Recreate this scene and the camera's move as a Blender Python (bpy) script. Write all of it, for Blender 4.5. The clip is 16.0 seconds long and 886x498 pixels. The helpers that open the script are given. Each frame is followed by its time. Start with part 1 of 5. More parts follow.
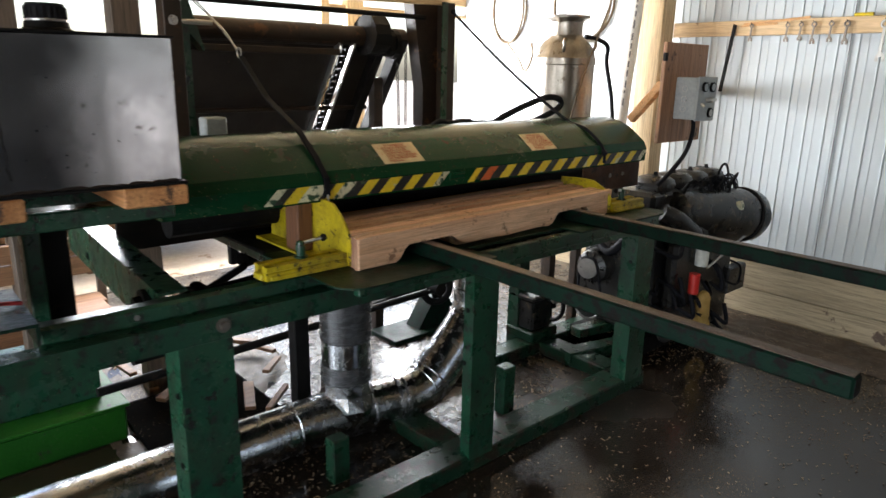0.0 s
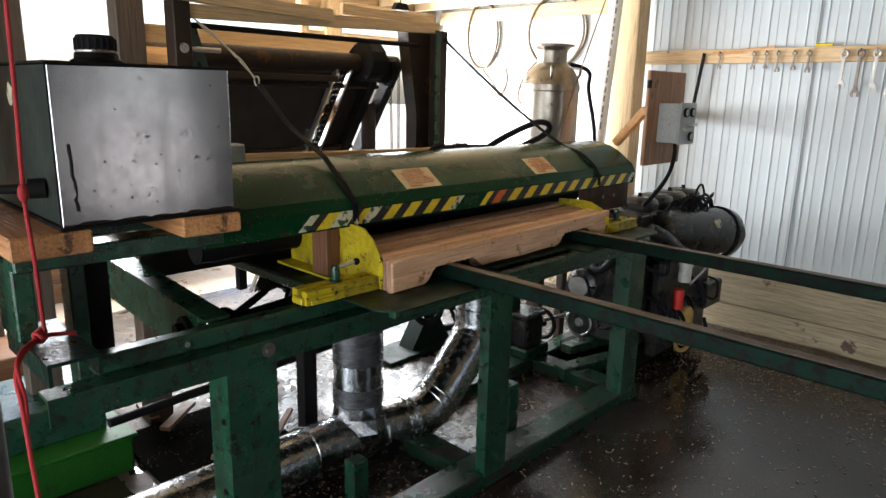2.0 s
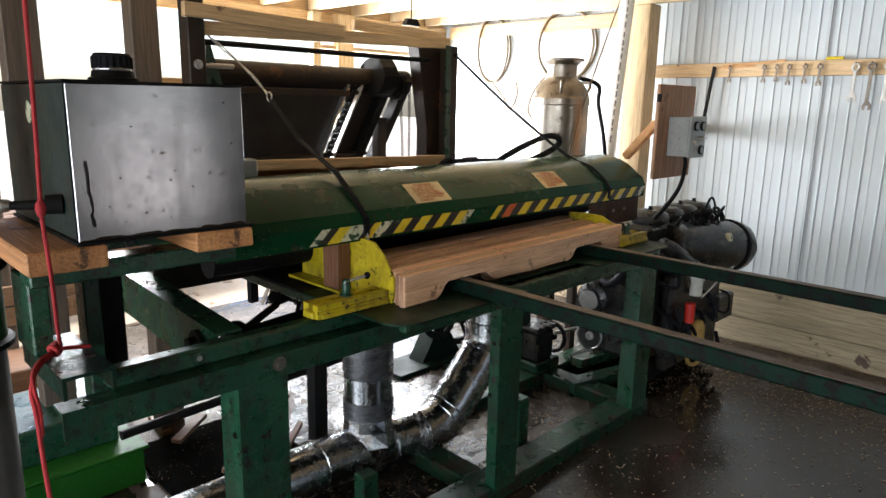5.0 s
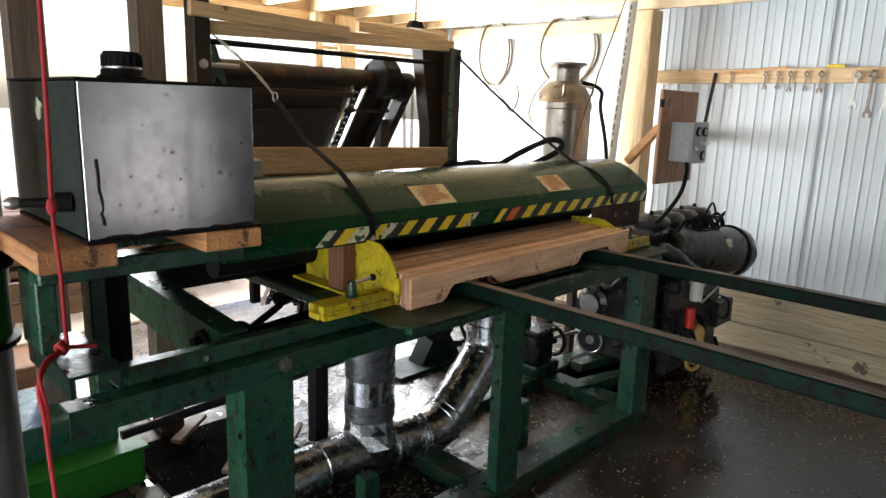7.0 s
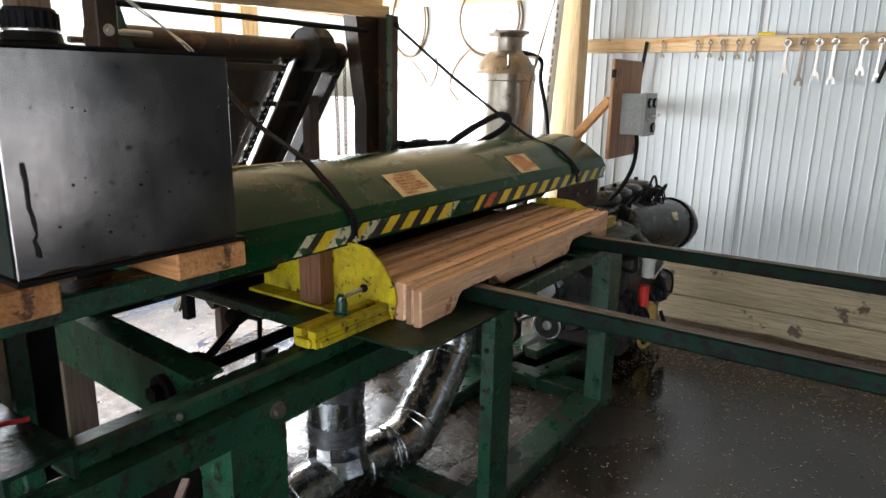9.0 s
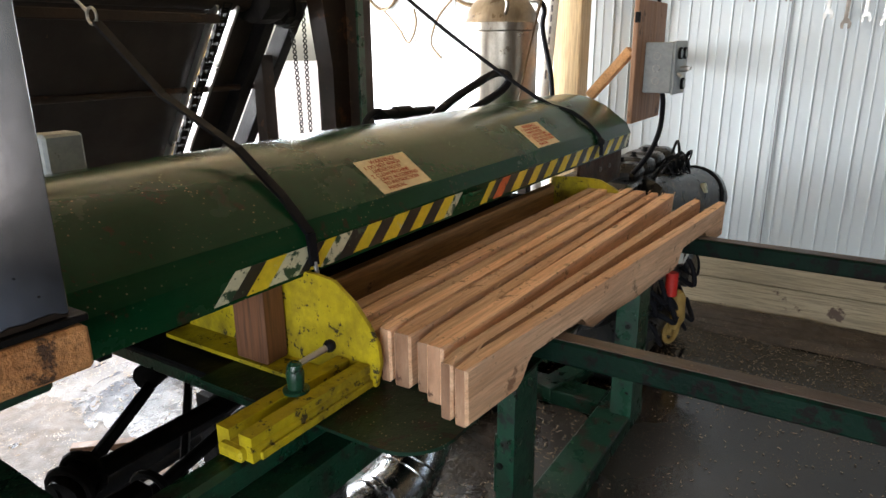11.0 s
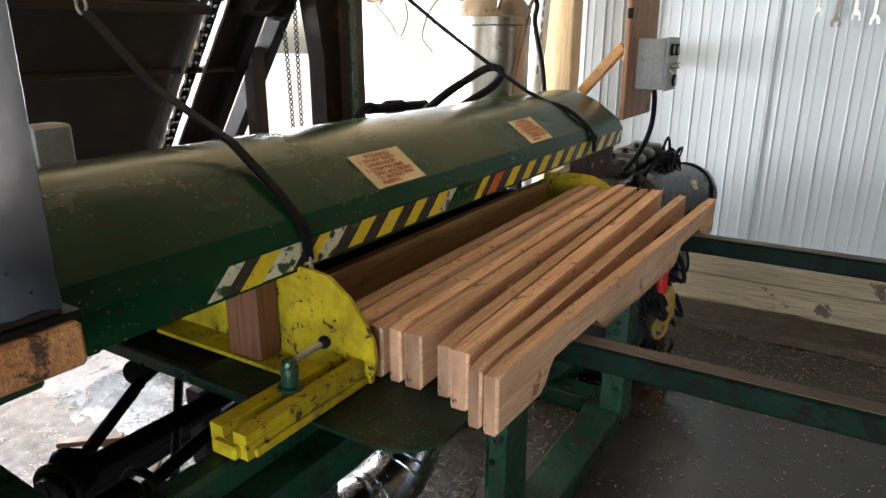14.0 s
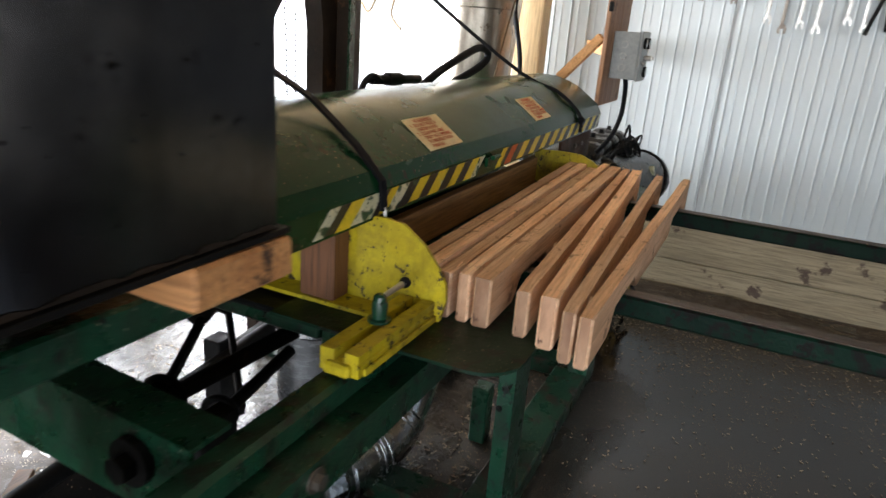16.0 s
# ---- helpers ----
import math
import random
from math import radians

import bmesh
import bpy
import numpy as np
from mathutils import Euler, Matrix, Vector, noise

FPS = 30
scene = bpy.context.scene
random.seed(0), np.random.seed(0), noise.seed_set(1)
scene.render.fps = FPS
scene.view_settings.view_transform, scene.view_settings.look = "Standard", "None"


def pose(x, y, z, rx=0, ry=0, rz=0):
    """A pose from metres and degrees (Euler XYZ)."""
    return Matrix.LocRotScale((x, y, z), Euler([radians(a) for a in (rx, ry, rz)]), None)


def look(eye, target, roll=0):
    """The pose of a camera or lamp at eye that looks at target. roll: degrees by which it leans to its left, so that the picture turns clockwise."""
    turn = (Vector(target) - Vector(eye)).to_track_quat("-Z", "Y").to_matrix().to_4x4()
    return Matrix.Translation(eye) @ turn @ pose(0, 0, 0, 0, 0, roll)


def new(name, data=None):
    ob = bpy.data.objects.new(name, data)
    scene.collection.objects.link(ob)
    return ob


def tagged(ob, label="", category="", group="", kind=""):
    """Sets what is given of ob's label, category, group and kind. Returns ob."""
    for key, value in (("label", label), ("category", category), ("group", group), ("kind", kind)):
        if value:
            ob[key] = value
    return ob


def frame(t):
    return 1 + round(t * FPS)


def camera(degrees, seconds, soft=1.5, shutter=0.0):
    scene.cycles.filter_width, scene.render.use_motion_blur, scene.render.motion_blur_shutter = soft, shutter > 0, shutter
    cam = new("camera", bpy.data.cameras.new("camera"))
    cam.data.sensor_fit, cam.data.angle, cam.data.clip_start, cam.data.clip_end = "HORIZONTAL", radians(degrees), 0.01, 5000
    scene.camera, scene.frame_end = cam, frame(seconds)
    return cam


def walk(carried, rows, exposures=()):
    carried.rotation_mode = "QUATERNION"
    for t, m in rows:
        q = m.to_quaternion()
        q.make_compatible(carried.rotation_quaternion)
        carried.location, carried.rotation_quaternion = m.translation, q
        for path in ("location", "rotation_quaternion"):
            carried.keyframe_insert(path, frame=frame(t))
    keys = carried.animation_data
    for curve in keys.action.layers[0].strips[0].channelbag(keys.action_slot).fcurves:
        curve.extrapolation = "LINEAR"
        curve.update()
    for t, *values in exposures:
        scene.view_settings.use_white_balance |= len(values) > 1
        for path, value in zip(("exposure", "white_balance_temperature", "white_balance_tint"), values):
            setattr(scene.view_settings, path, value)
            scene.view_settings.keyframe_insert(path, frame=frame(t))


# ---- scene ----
cam = camera(67.2, 16.0, shutter=0.4)
METRES, EYE, TILT, LEAN, TURN = 1.75, 1.495, 0.0, 0.0, -41.7
ROWS = [
    (0.0, 0.0, 0.0, 0.0, 0.31, -15.01, -1.15),
    (0.5, -0.1212, -0.0407, 0.0094, -2.08, -14.23, -1.95),
    (1.0, -0.1386, -0.0385, 0.0135, -3.4, -12.7, -0.7),
    (1.5, -0.139, -0.0348, 0.0105, -3.93, -12.92, -0.89),
    (2.0, -0.1371, -0.033, 0.0097, -4.02, -13.16, -1.24),
    (2.5, -0.1387, -0.0332, 0.0084, -3.58, -13.32, -1.24),
    (3.0, -0.1383, -0.0348, 0.0095, -3.33, -13.24, -1.01),
    (3.5, -0.1364, -0.0359, 0.0123, -3.26, -13.02, -0.56),
    (4.0, -0.1363, -0.0372, 0.0134, -3.12, -12.49, -0.99),
    (6.5, -0.1404, -0.0368, 0.0154, -3.18, -11.96, -1.26),
    (7.0, -0.1557, -0.036, 0.0141, -3.4, -11.93, -1.8),
    (7.5, -0.1999, -0.028, 0.007, -4.09, -12.38, -2.85),
    (8.0, -0.2488, 0.0405, 0.0061, -9.65, -12.23, -0.6),
    (8.5, -0.2928, 0.0945, 0.0114, -12.8, -12.71, -0.98),
    (11.0, -0.2516, 0.5144, -0.0107, -15.71, -16.92, 0.48),
    (11.5, -0.253, 0.5159, -0.0108, -15.72, -17.3, 0.66),
    (12.0, -0.2538, 0.5164, -0.0102, -16.7, -17.14, 0.39),
    (12.5, -0.2559, 0.5151, -0.0092, -16.97, -17.02, 0.26),
    (13.0, -0.2571, 0.5153, -0.0095, -16.99, -17.14, -0.16),
    (13.5, -0.2578, 0.5184, -0.0101, -16.84, -17.24, -0.05),
    (14.0, -0.2576, 0.5213, -0.011, -16.6, -17.38, -0.11),
    (14.5, -0.2575, 0.5236, -0.0114, -16.66, -17.39, -0.26),
    (15.0, -0.2583, 0.5243, -0.0125, -16.57, -17.56, -0.88),
    (15.5, -0.2838, 0.5177, -0.0191, -17.38, -18.67, -2.58),
    (16.0, -0.4254, 0.4904, -0.0224, -22.32, -18.64, -4.23),
]
walk(cam, [(t, pose(0, 0, EYE, TILT, LEAN, TURN) @ pose(METRES * x, METRES * y, METRES * z, 90 + pitch, roll, yaw)) for t, x, y, z, yaw, pitch, roll in ROWS])

# ---------------------------------------------------------------- light
world = bpy.data.worlds.new("sky")
scene.world = world
world.use_nodes = True
wn = world.node_tree
sky = wn.nodes.new("ShaderNodeTexSky")
sky.sky_type = "NISHITA"
sky.sun_disc = False
sky.sun_elevation = radians(68)
sky.sun_rotation = radians(-35)
sky.dust_density = 3.0
wn.nodes["Background"].inputs[1].default_value = 0.15
wn.links.new(sky.outputs[0], wn.nodes["Background"].inputs[0])
sun = new("sun", bpy.data.lights.new("sun", "SUN"))
sun.data.energy, sun.data.angle, sun.data.color = 1.3, radians(12.0), (1.0, 0.95, 0.87)
sun.matrix_world = look((0.02, 5.01, 8.23), (1.8, 2.6, 0.8))
scene.view_settings.exposure = 1.9


def opening_light(name, at, target, w, h, watts, colour):
    """Sky light in a wall's opening."""
    ob = new(name, bpy.data.lights.new(name, "AREA"))
    ob.data.shape, ob.data.size, ob.data.size_y, ob.data.energy, ob.data.color = "RECTANGLE", w, h, watts, colour
    ob.matrix_world = look(at, target)


opening_light("north_opening_sky", (2.58, 4.70, 1.40), (2.58, 0.0, 1.3), 3.2, 1.0, 135, (0.95, 0.97, 1.0))
opening_light("west_opening_sky", (-3.18, 0.9, 1.1), (0.5, 0.9, -0.6), 5.8, 1.3, 70, (0.86, 0.93, 1.0))
opening_light("south_window_sky", (2.25, -3.19, 1.15), (2.05, 0.5, 0.6), 0.98, 1.55, 1.3, (0.97, 0.98, 1.0))


# ---------------------------------------------------------------- materials
def ramp(nt, fac, stops):
    r = nt.nodes.new("ShaderNodeValToRGB")
    while len(r.color_ramp.elements) < len(stops):
        r.color_ramp.elements.new(0.5)
    for e, (p, c) in zip(r.color_ramp.elements, stops):
        e.position, e.color = p, (*c, 1)
    nt.links.new(fac, r.inputs[0])
    return r.outputs[0]


def mix(nt, fac, a, b, mode="MIX"):
    m = nt.nodes.new("ShaderNodeMix")
    m.data_type, m.blend_type = "RGBA", mode
    for sock, v in ((m.inputs[0], fac), (m.inputs[6], a), (m.inputs[7], b)):
        if isinstance(v, (int, float)):
            sock.default_value = v
        elif isinstance(v, tuple):
            sock.default_value = (*v, 1)
        else:
            nt.links.new(v, sock)
    return m.outputs[2]


def noise_tex(nt, vec, scale, detail=5.0, rough=0.6):
    n = nt.nodes.new("ShaderNodeTexNoise")
    n.inputs["Scale"].default_value, n.inputs["Detail"].default_value, n.inputs["Roughness"].default_value = scale, detail, rough
    nt.links.new(vec, n.inputs["Vector"])
    return n.outputs[0]


def mat(name, c1, c2, rough=(0.4, 0.6), metal=0.0, scale=5.0, fine=60.0, stretch=(1, 1, 1), bump=0.15, wear=None, dust=None, rand=0.0, coat=0.0, streak=None, spec=0.5):
    """A surface of two colours in broad blotches with fine grain, optional chips (colour, share, scale), dust flecks and streaks."""
    m = bpy.data.materials.new(name)
    m.use_nodes = True
    nt = m.node_tree
    b = nt.nodes["Principled BSDF"]
    tc = nt.nodes.new("ShaderNodeTexCoord")
    mp = nt.nodes.new("ShaderNodeMapping")
    mp.inputs["Scale"].default_value = stretch
    nt.links.new(tc.outputs["Object"], mp.inputs[0])
    vec = mp.outputs[0]
    info = nt.nodes.new("ShaderNodeObjectInfo")
    if rand:
        add = nt.nodes.new("ShaderNodeVectorMath")
        add.operation = "ADD"
        mul = nt.nodes.new("ShaderNodeMath")
        mul.operation = "MULTIPLY"
        mul.inputs[1].default_value = 37.0
        nt.links.new(info.outputs["Random"], mul.inputs[0])
        nt.links.new(vec, add.inputs[0])
        nt.links.new(mul.outputs[0], add.inputs[1])
        vec = add.outputs[0]
    broad = noise_tex(nt, vec, scale)
    grain = noise_tex(nt, vec, fine, 3.0, 0.7)
    col = ramp(nt, broad, [(0.3, c1), (0.7, c2)])
    shade = ramp(nt, grain, [(0.25, (0.72,) * 3), (0.75, (1.2,) * 3)])
    col = mix(nt, 0.6, col, shade, "MULTIPLY")
    if streak:
        smap = nt.nodes.new("ShaderNodeMapping")
        smap.inputs["Scale"].default_value = streak[1]
        nt.links.new(tc.outputs["Object"], smap.inputs[0])
        s = ramp(nt, noise_tex(nt, smap.outputs[0], 1.0, 6.0, 0.65), [(0.45, (0,) * 3), (0.72, (1,) * 3)])
        col = mix(nt, s, col, streak[0])
    rg = nt.nodes.new("ShaderNodeMapRange")
    rg.inputs[3].default_value, rg.inputs[4].default_value = rough
    nt.links.new(noise_tex(nt, vec, scale * 2.3), rg.inputs[0])
    rg.inputs[1].default_value, rg.inputs[2].default_value = 0.3, 0.7
    if rand:
        v = nt.nodes.new("ShaderNodeMapRange")
        v.inputs[3].default_value, v.inputs[4].default_value = 1 - rand, 1 + rand
        nt.links.new(info.outputs["Random"], v.inputs[0])
        hs = nt.nodes.new("ShaderNodeHueSaturation")
        nt.links.new(v.outputs[0], hs.inputs["Value"])
        nt.links.new(col, hs.inputs["Color"])
        col = hs.outputs[0]
    height = grain
    if wear:
        wc, share, ws = wear
        w = ramp(nt, noise_tex(nt, tc.outputs["Object"], ws, 8.0, 0.7), [(1 - share - 0.02, (0,) * 3), (1 - share + 0.02, (1,) * 3)])
        col = mix(nt, w, col, wc)
    if dust:
        dc, share, ds = dust
        vo = nt.nodes.new("ShaderNodeTexVoronoi")
        vo.inputs["Scale"].default_value = ds
        nt.links.new(tc.outputs["Object"], vo.inputs["Vector"])
        d = ramp(nt, vo.outputs[0], [(share, (1,) * 3), (share + 0.06, (0,) * 3)])
        clump = ramp(nt, noise_tex(nt, tc.outputs["Object"], 7.0), [(0.48, (0,) * 3), (0.6, (1,) * 3)])
        d = mix(nt, 1.0, d, clump, "MULTIPLY")
        col = mix(nt, d, col, dc)
    nt.links.new(col, b.inputs["Base Color"])
    nt.links.new(rg.outputs[0], b.inputs["Roughness"])
    b.inputs["Metallic"].default_value = metal
    b.inputs["Coat Weight"].default_value = coat
    b.inputs["Specular IOR Level"].default_value = spec
    if bump:
        bp = nt.nodes.new("ShaderNodeBump")
        bp.inputs["Strength"].default_value, bp.inputs["Distance"].default_value = bump, 0.004
        nt.links.new(height, bp.inputs["Height"])
        nt.links.new(bp.outputs[0], b.inputs["Normal"])
    return m


RUST = (0.10, 0.045, 0.02)
SAW = (0.45, 0.33, 0.2)
GREEN = mat("green_paint", (0.004, 0.036, 0.018), (0.010, 0.060, 0.030), (0.16, 0.5), scale=7, fine=90, wear=((0.010, 0.010, 0.008), 0.43, 30.0), dust=((0.17, 0.17, 0.12), 0.12, 95.0), bump=0.4, spec=0.5, streak=((0.012, 0.020, 0.012), (18, 18, 5)))
HOODGREEN = mat("hood_green_paint", (0.0022, 0.033, 0.0115), (0.006, 0.047, 0.018), (0.18, 0.30), scale=3, wear=((0.032, 0.024, 0.013), 0.39, 16.0), dust=((0.26, 0.21, 0.12), 0.12, 95.0), bump=0.08, streak=((0.010, 0.042, 0.016), (3, 40, 40)), spec=0.14)
DECK = mat("deck_green", (0.005, 0.022, 0.012), (0.010, 0.034, 0.018), (0.16, 0.5), scale=6, wear=((0.022, 0.016, 0.011), 0.45, 11.0), dust=((0.33, 0.26, 0.17), 0.11, 120.0), bump=0.4, spec=0.2)
DARKGREEN = mat("oily_dark_green", (0.002, 0.010, 0.0065), (0.004, 0.017, 0.010), (0.4, 0.6), scale=5, wear=((0.006, 0.005, 0.0045), 0.46, 30.0), bump=0.5, spec=0.07)
BEDGREEN = mat("worn_bed_green", (0.004, 0.020, 0.011), (0.008, 0.030, 0.016), (0.3, 0.6), scale=5, wear=((0.012, 0.010, 0.008), 0.45, 14.0), dust=((0.25, 0.2, 0.13), 0.10, 120.0), bump=0.4, spec=0.15)
LIME = mat("bright_green_paint", (0.006, 0.062, 0.004), (0.011, 0.085, 0.007), (0.45, 0.65), wear=((0.02, 0.02, 0.015), 0.38, 14.0), dust=((0.1, 0.09, 0.06), 0.13, 90.0), bump=0.4, spec=0.2)
YELLOW = mat("yellow_paint", (0.44, 0.335, 0.008), (0.60, 0.48, 0.016), (0.3, 0.55), scale=9, wear=((0.035, 0.024, 0.016), 0.40, 48.0), bump=0.35, dust=((0.06, 0.04, 0.02), 0.18, 70.0), streak=((0.13, 0.085, 0.015), (10, 10, 7)))
TAPE_Y = mat("tape_yellow", (0.62, 0.46, 0.015), (0.74, 0.56, 0.03), (0.35, 0.55), wear=((0.5, 0.5, 0.33), 0.40, 22.0), bump=0.1, dust=((0.02, 0.03, 0.02), 0.12, 90.0))
TAPE_K = mat("tape_black", (0.010, 0.010, 0.010), (0.02, 0.02, 0.018), (0.35, 0.55), wear=((0.06, 0.10, 0.06), 0.38, 30.0), bump=0.1)
TAPE_W = mat("worn_tape_white", (0.55, 0.53, 0.36), (0.66, 0.64, 0.46), (0.5, 0.7), wear=((0.012, 0.05, 0.025), 0.47, 34.0), bump=0.15)
TAPE_R = mat("faded_red_paint", (0.5, 0.08, 0.02), (0.6, 0.14, 0.03), (0.5, 0.7), wear=((0.1, 0.03, 0.02), 0.4, 40.0))
STEEL_K = mat("black_steel", (0.006, 0.006, 0.006), (0.010, 0.009, 0.009), (0.45, 0.7), metal=0.0, scale=7, wear=((0.022, 0.015, 0.011), 0.36, 16.0), bump=0.4, spec=0.1)
STEEL_RUST = mat("rusty_dark_steel", (0.012, 0.009, 0.007), (0.032, 0.019, 0.012), (0.4, 0.7), metal=0.2, scale=4, wear=((0.075, 0.034, 0.015), 0.39, 9.0), bump=0.35, spec=0.3)
PANEL = mat("conveyor_panel", (0.009, 0.0065, 0.005), (0.018, 0.012, 0.009), (0.5, 0.8), scale=3, wear=((0.14, 0.085, 0.045), 0.315, 55.0), bump=0.2)
STEEL = mat("bare_steel", (0.4, 0.39, 0.37), (0.55, 0.54, 0.52), (0.25, 0.45), metal=0.95, scale=9, wear=((0.15, 0.1, 0.07), 0.34, 18.0))
RAILTOP = mat("polished_rail", (0.050, 0.034, 0.025), (0.090, 0.062, 0.046), (0.35, 0.55), metal=0.3, scale=6, stretch=(8, 1, 8), dust=(SAW, 0.1, 80.0))
TANK = mat("tank_steel", (0.17, 0.17, 0.18), (0.32, 0.32, 0.33), (0.12, 0.24), metal=1.0, scale=3.5, wear=((0.06, 0.055, 0.05), 0.345, 26.0), bump=0.02, streak=((0.17, 0.17, 0.175), (30, 30, 2.2)))
GALV = mat("galvanised_duct", (0.40, 0.41, 0.42), (0.64, 0.65, 0.66), (0.14, 0.34), metal=1.0, scale=11, wear=((0.16, 0.14, 0.12), 0.36, 13.0), bump=0.2, streak=((0.28, 0.27, 0.26), (9, 9, 9)))
DUCTTAPE = mat("duct_tape", (0.05, 0.05, 0.052), (0.13, 0.13, 0.135), (0.14, 0.36), metal=0.5, scale=9, stretch=(1, 1, 3), bump=0.7)
CAN = mat("milk_can_steel", (0.25, 0.225, 0.19), (0.36, 0.325, 0.28), (0.26, 0.42), metal=0.9, scale=5, wear=((0.14, 0.11, 0.08), 0.37, 12.0), bump=0.06, streak=((0.17, 0.14, 0.11), (14, 14, 2.5)))
ENGINE = mat("oily_black_iron", (0.007, 0.007, 0.0075), (0.022, 0.020, 0.018), (0.2, 0.5), metal=0.0, scale=9, wear=((0.06, 0.043, 0.03), 0.38, 17.0), dust=((0.25, 0.2, 0.13), 0.10, 80.0), bump=0.5, spec=0.5)
CANISTER = mat("canister_paint", (0.006, 0.0063, 0.0066), (0.013, 0.0125, 0.012), (0.2, 0.4), scale=5, wear=((0.07, 0.05, 0.032), 0.40, 22.0), dust=((0.2, 0.16, 0.1), 0.10, 90.0), bump=0.3)
RUBBER = mat("black_rubber", (0.006, 0.006, 0.008), (0.012, 0.012, 0.015), (0.55, 0.75), fine=120, spec=0.1)
ROPE_R = mat("red_rope", (0.26, 0.010, 0.014), (0.38, 0.018, 0.022), (0.7, 0.9), fine=300, bump=0.5)
HOSE = mat("pale_hose", (0.10, 0.066, 0.03), (0.15, 0.10, 0.05), (0.45, 0.6))
WHITE = mat("white_wall_sheet", (0.485, 0.535, 0.562), (0.505, 0.553, 0.58), (0.34, 0.42), scale=1.1, fine=300, bump=0.0)
PVC = mat("white_plastic_pipe", (0.72, 0.72, 0.7), (0.8, 0.8, 0.78), (0.3, 0.4), bump=0.02)
INK = mat("grey_ink", (0.14, 0.14, 0.15), (0.2, 0.2, 0.21), (0.5, 0.6), bump=0)
GREYBOX = mat("grey_enclosure", (0.3, 0.33, 0.34), (0.38, 0.41, 0.42), (0.4, 0.55), wear=((0.18, 0.17, 0.15), 0.3, 20.0), bump=0.05)
PAPER = mat("cream_label", (0.66, 0.52, 0.27), (0.76, 0.62, 0.36), (0.45, 0.6), wear=((0.45, 0.3, 0.15), 0.33, 30.0), bump=0.03)
REDINK = mat("red_ink", (0.4, 0.06, 0.02), (0.48, 0.09, 0.03), (0.5, 0.6), bump=0)
RED = mat("red_plastic", (0.5, 0.02, 0.015), (0.6, 0.03, 0.02), (0.35, 0.5))
BROWNRAG = mat("ochre_leather", (0.28, 0.17, 0.04), (0.4, 0.25, 0.07), (0.6, 0.8), scale=12, bump=0.4)
PLASTIC_W = mat("milky_plastic", (0.5, 0.5, 0.46), (0.6, 0.6, 0.56), (0.4, 0.55))


def wood(name, c1, c2, axis, rough=(0.55, 0.75), knots=0.3, rand=0.12, bump=0.25, wear=((0.12, 0.06, 0.03), 0.3, 6.0), saw=0.0):
    st = [11, 11, 11]
    st[axis] = 0.8
    fleck = [120, 120, 120]
    fleck[axis] = 5
    return mat(name, c1, c2, rough, scale=1.6, fine=16, stretch=tuple(st), bump=bump, rand=rand, wear=wear, streak=(tuple(0.55 * v for v in c1), tuple(fleck)))


STRINGER = mat("sawn_oak_x", (0.64, 0.345, 0.185), (0.94, 0.65, 0.43), (0.6, 0.8), scale=2.4, fine=30, stretch=(0.9, 9, 9), bump=0.9, rand=0.24, wear=((0.30, 0.15, 0.08), 0.39, 13.0), dust=((0.18, 0.085, 0.04), 0.10, 60.0), streak=((0.50, 0.29, 0.17), (5, 170, 170)))
ENDGRAIN = mat("oak_end_grain", (0.27, 0.135, 0.075), (0.50, 0.30, 0.185), (0.6, 0.85), scale=14, fine=130, stretch=(0.2, 1, 0.35), bump=0.7, rand=0.3, wear=((0.13, 0.06, 0.035), 0.42, 28.0))
BLOCK = wood("orange_block_wood", (0.42, 0.18, 0.065), (0.60, 0.30, 0.12), 1, wear=((0.07, 0.035, 0.02), 0.39, 9.0), bump=0.7)
OLDWOOD = wood("brown_oak", (0.50, 0.25, 0.09), (0.66, 0.37, 0.155), 0)
UPRIGHT = wood("brown_upright_wood", (0.15, 0.058, 0.024), (0.24, 0.10, 0.04), 2)
FARPOST = wood("dark_weathered_post", (0.07, 0.05, 0.035), (0.12, 0.085, 0.06), 2)
PINE_X = wood("pine_x", (0.48, 0.33, 0.17), (0.6, 0.43, 0.25), 0)
PINE_Y = wood("pine_y", (0.5, 0.34, 0.18), (0.62, 0.45, 0.26), 1)
PINE_Z = wood("pine_z", (0.5, 0.36, 0.19), (0.62, 0.47, 0.28), 2)
WEATHER_Y = wood("weathered_plank_y", (0.23, 0.18, 0.11), (0.36, 0.285, 0.18), 1, wear=((0.07, 0.04, 0.025), 0.38, 5.0))
SHEETGREY = mat("grey_sheet", (0.030, 0.032, 0.035), (0.05, 0.052, 0.056), (0.5, 0.7), scale=1.5, bump=0.05)
FARWOOD = wood("yard_lumber", (0.12, 0.065, 0.032), (0.2, 0.115, 0.06), 0)
OLDPLANK = wood("old_brown_plank", (0.11, 0.05, 0.022), (0.18, 0.09, 0.042), 0)
PLY = wood("plywood_board", (0.25, 0.125, 0.065), (0.36, 0.20, 0.115), 2, wear=((0.09, 0.045, 0.025), 0.40, 10.0))
CEIL = mat("ceiling_boards", (0.55, 0.42, 0.26), (0.66, 0.54, 0.36), (0.6, 0.8), scale=2, stretch=(1, 6, 1))


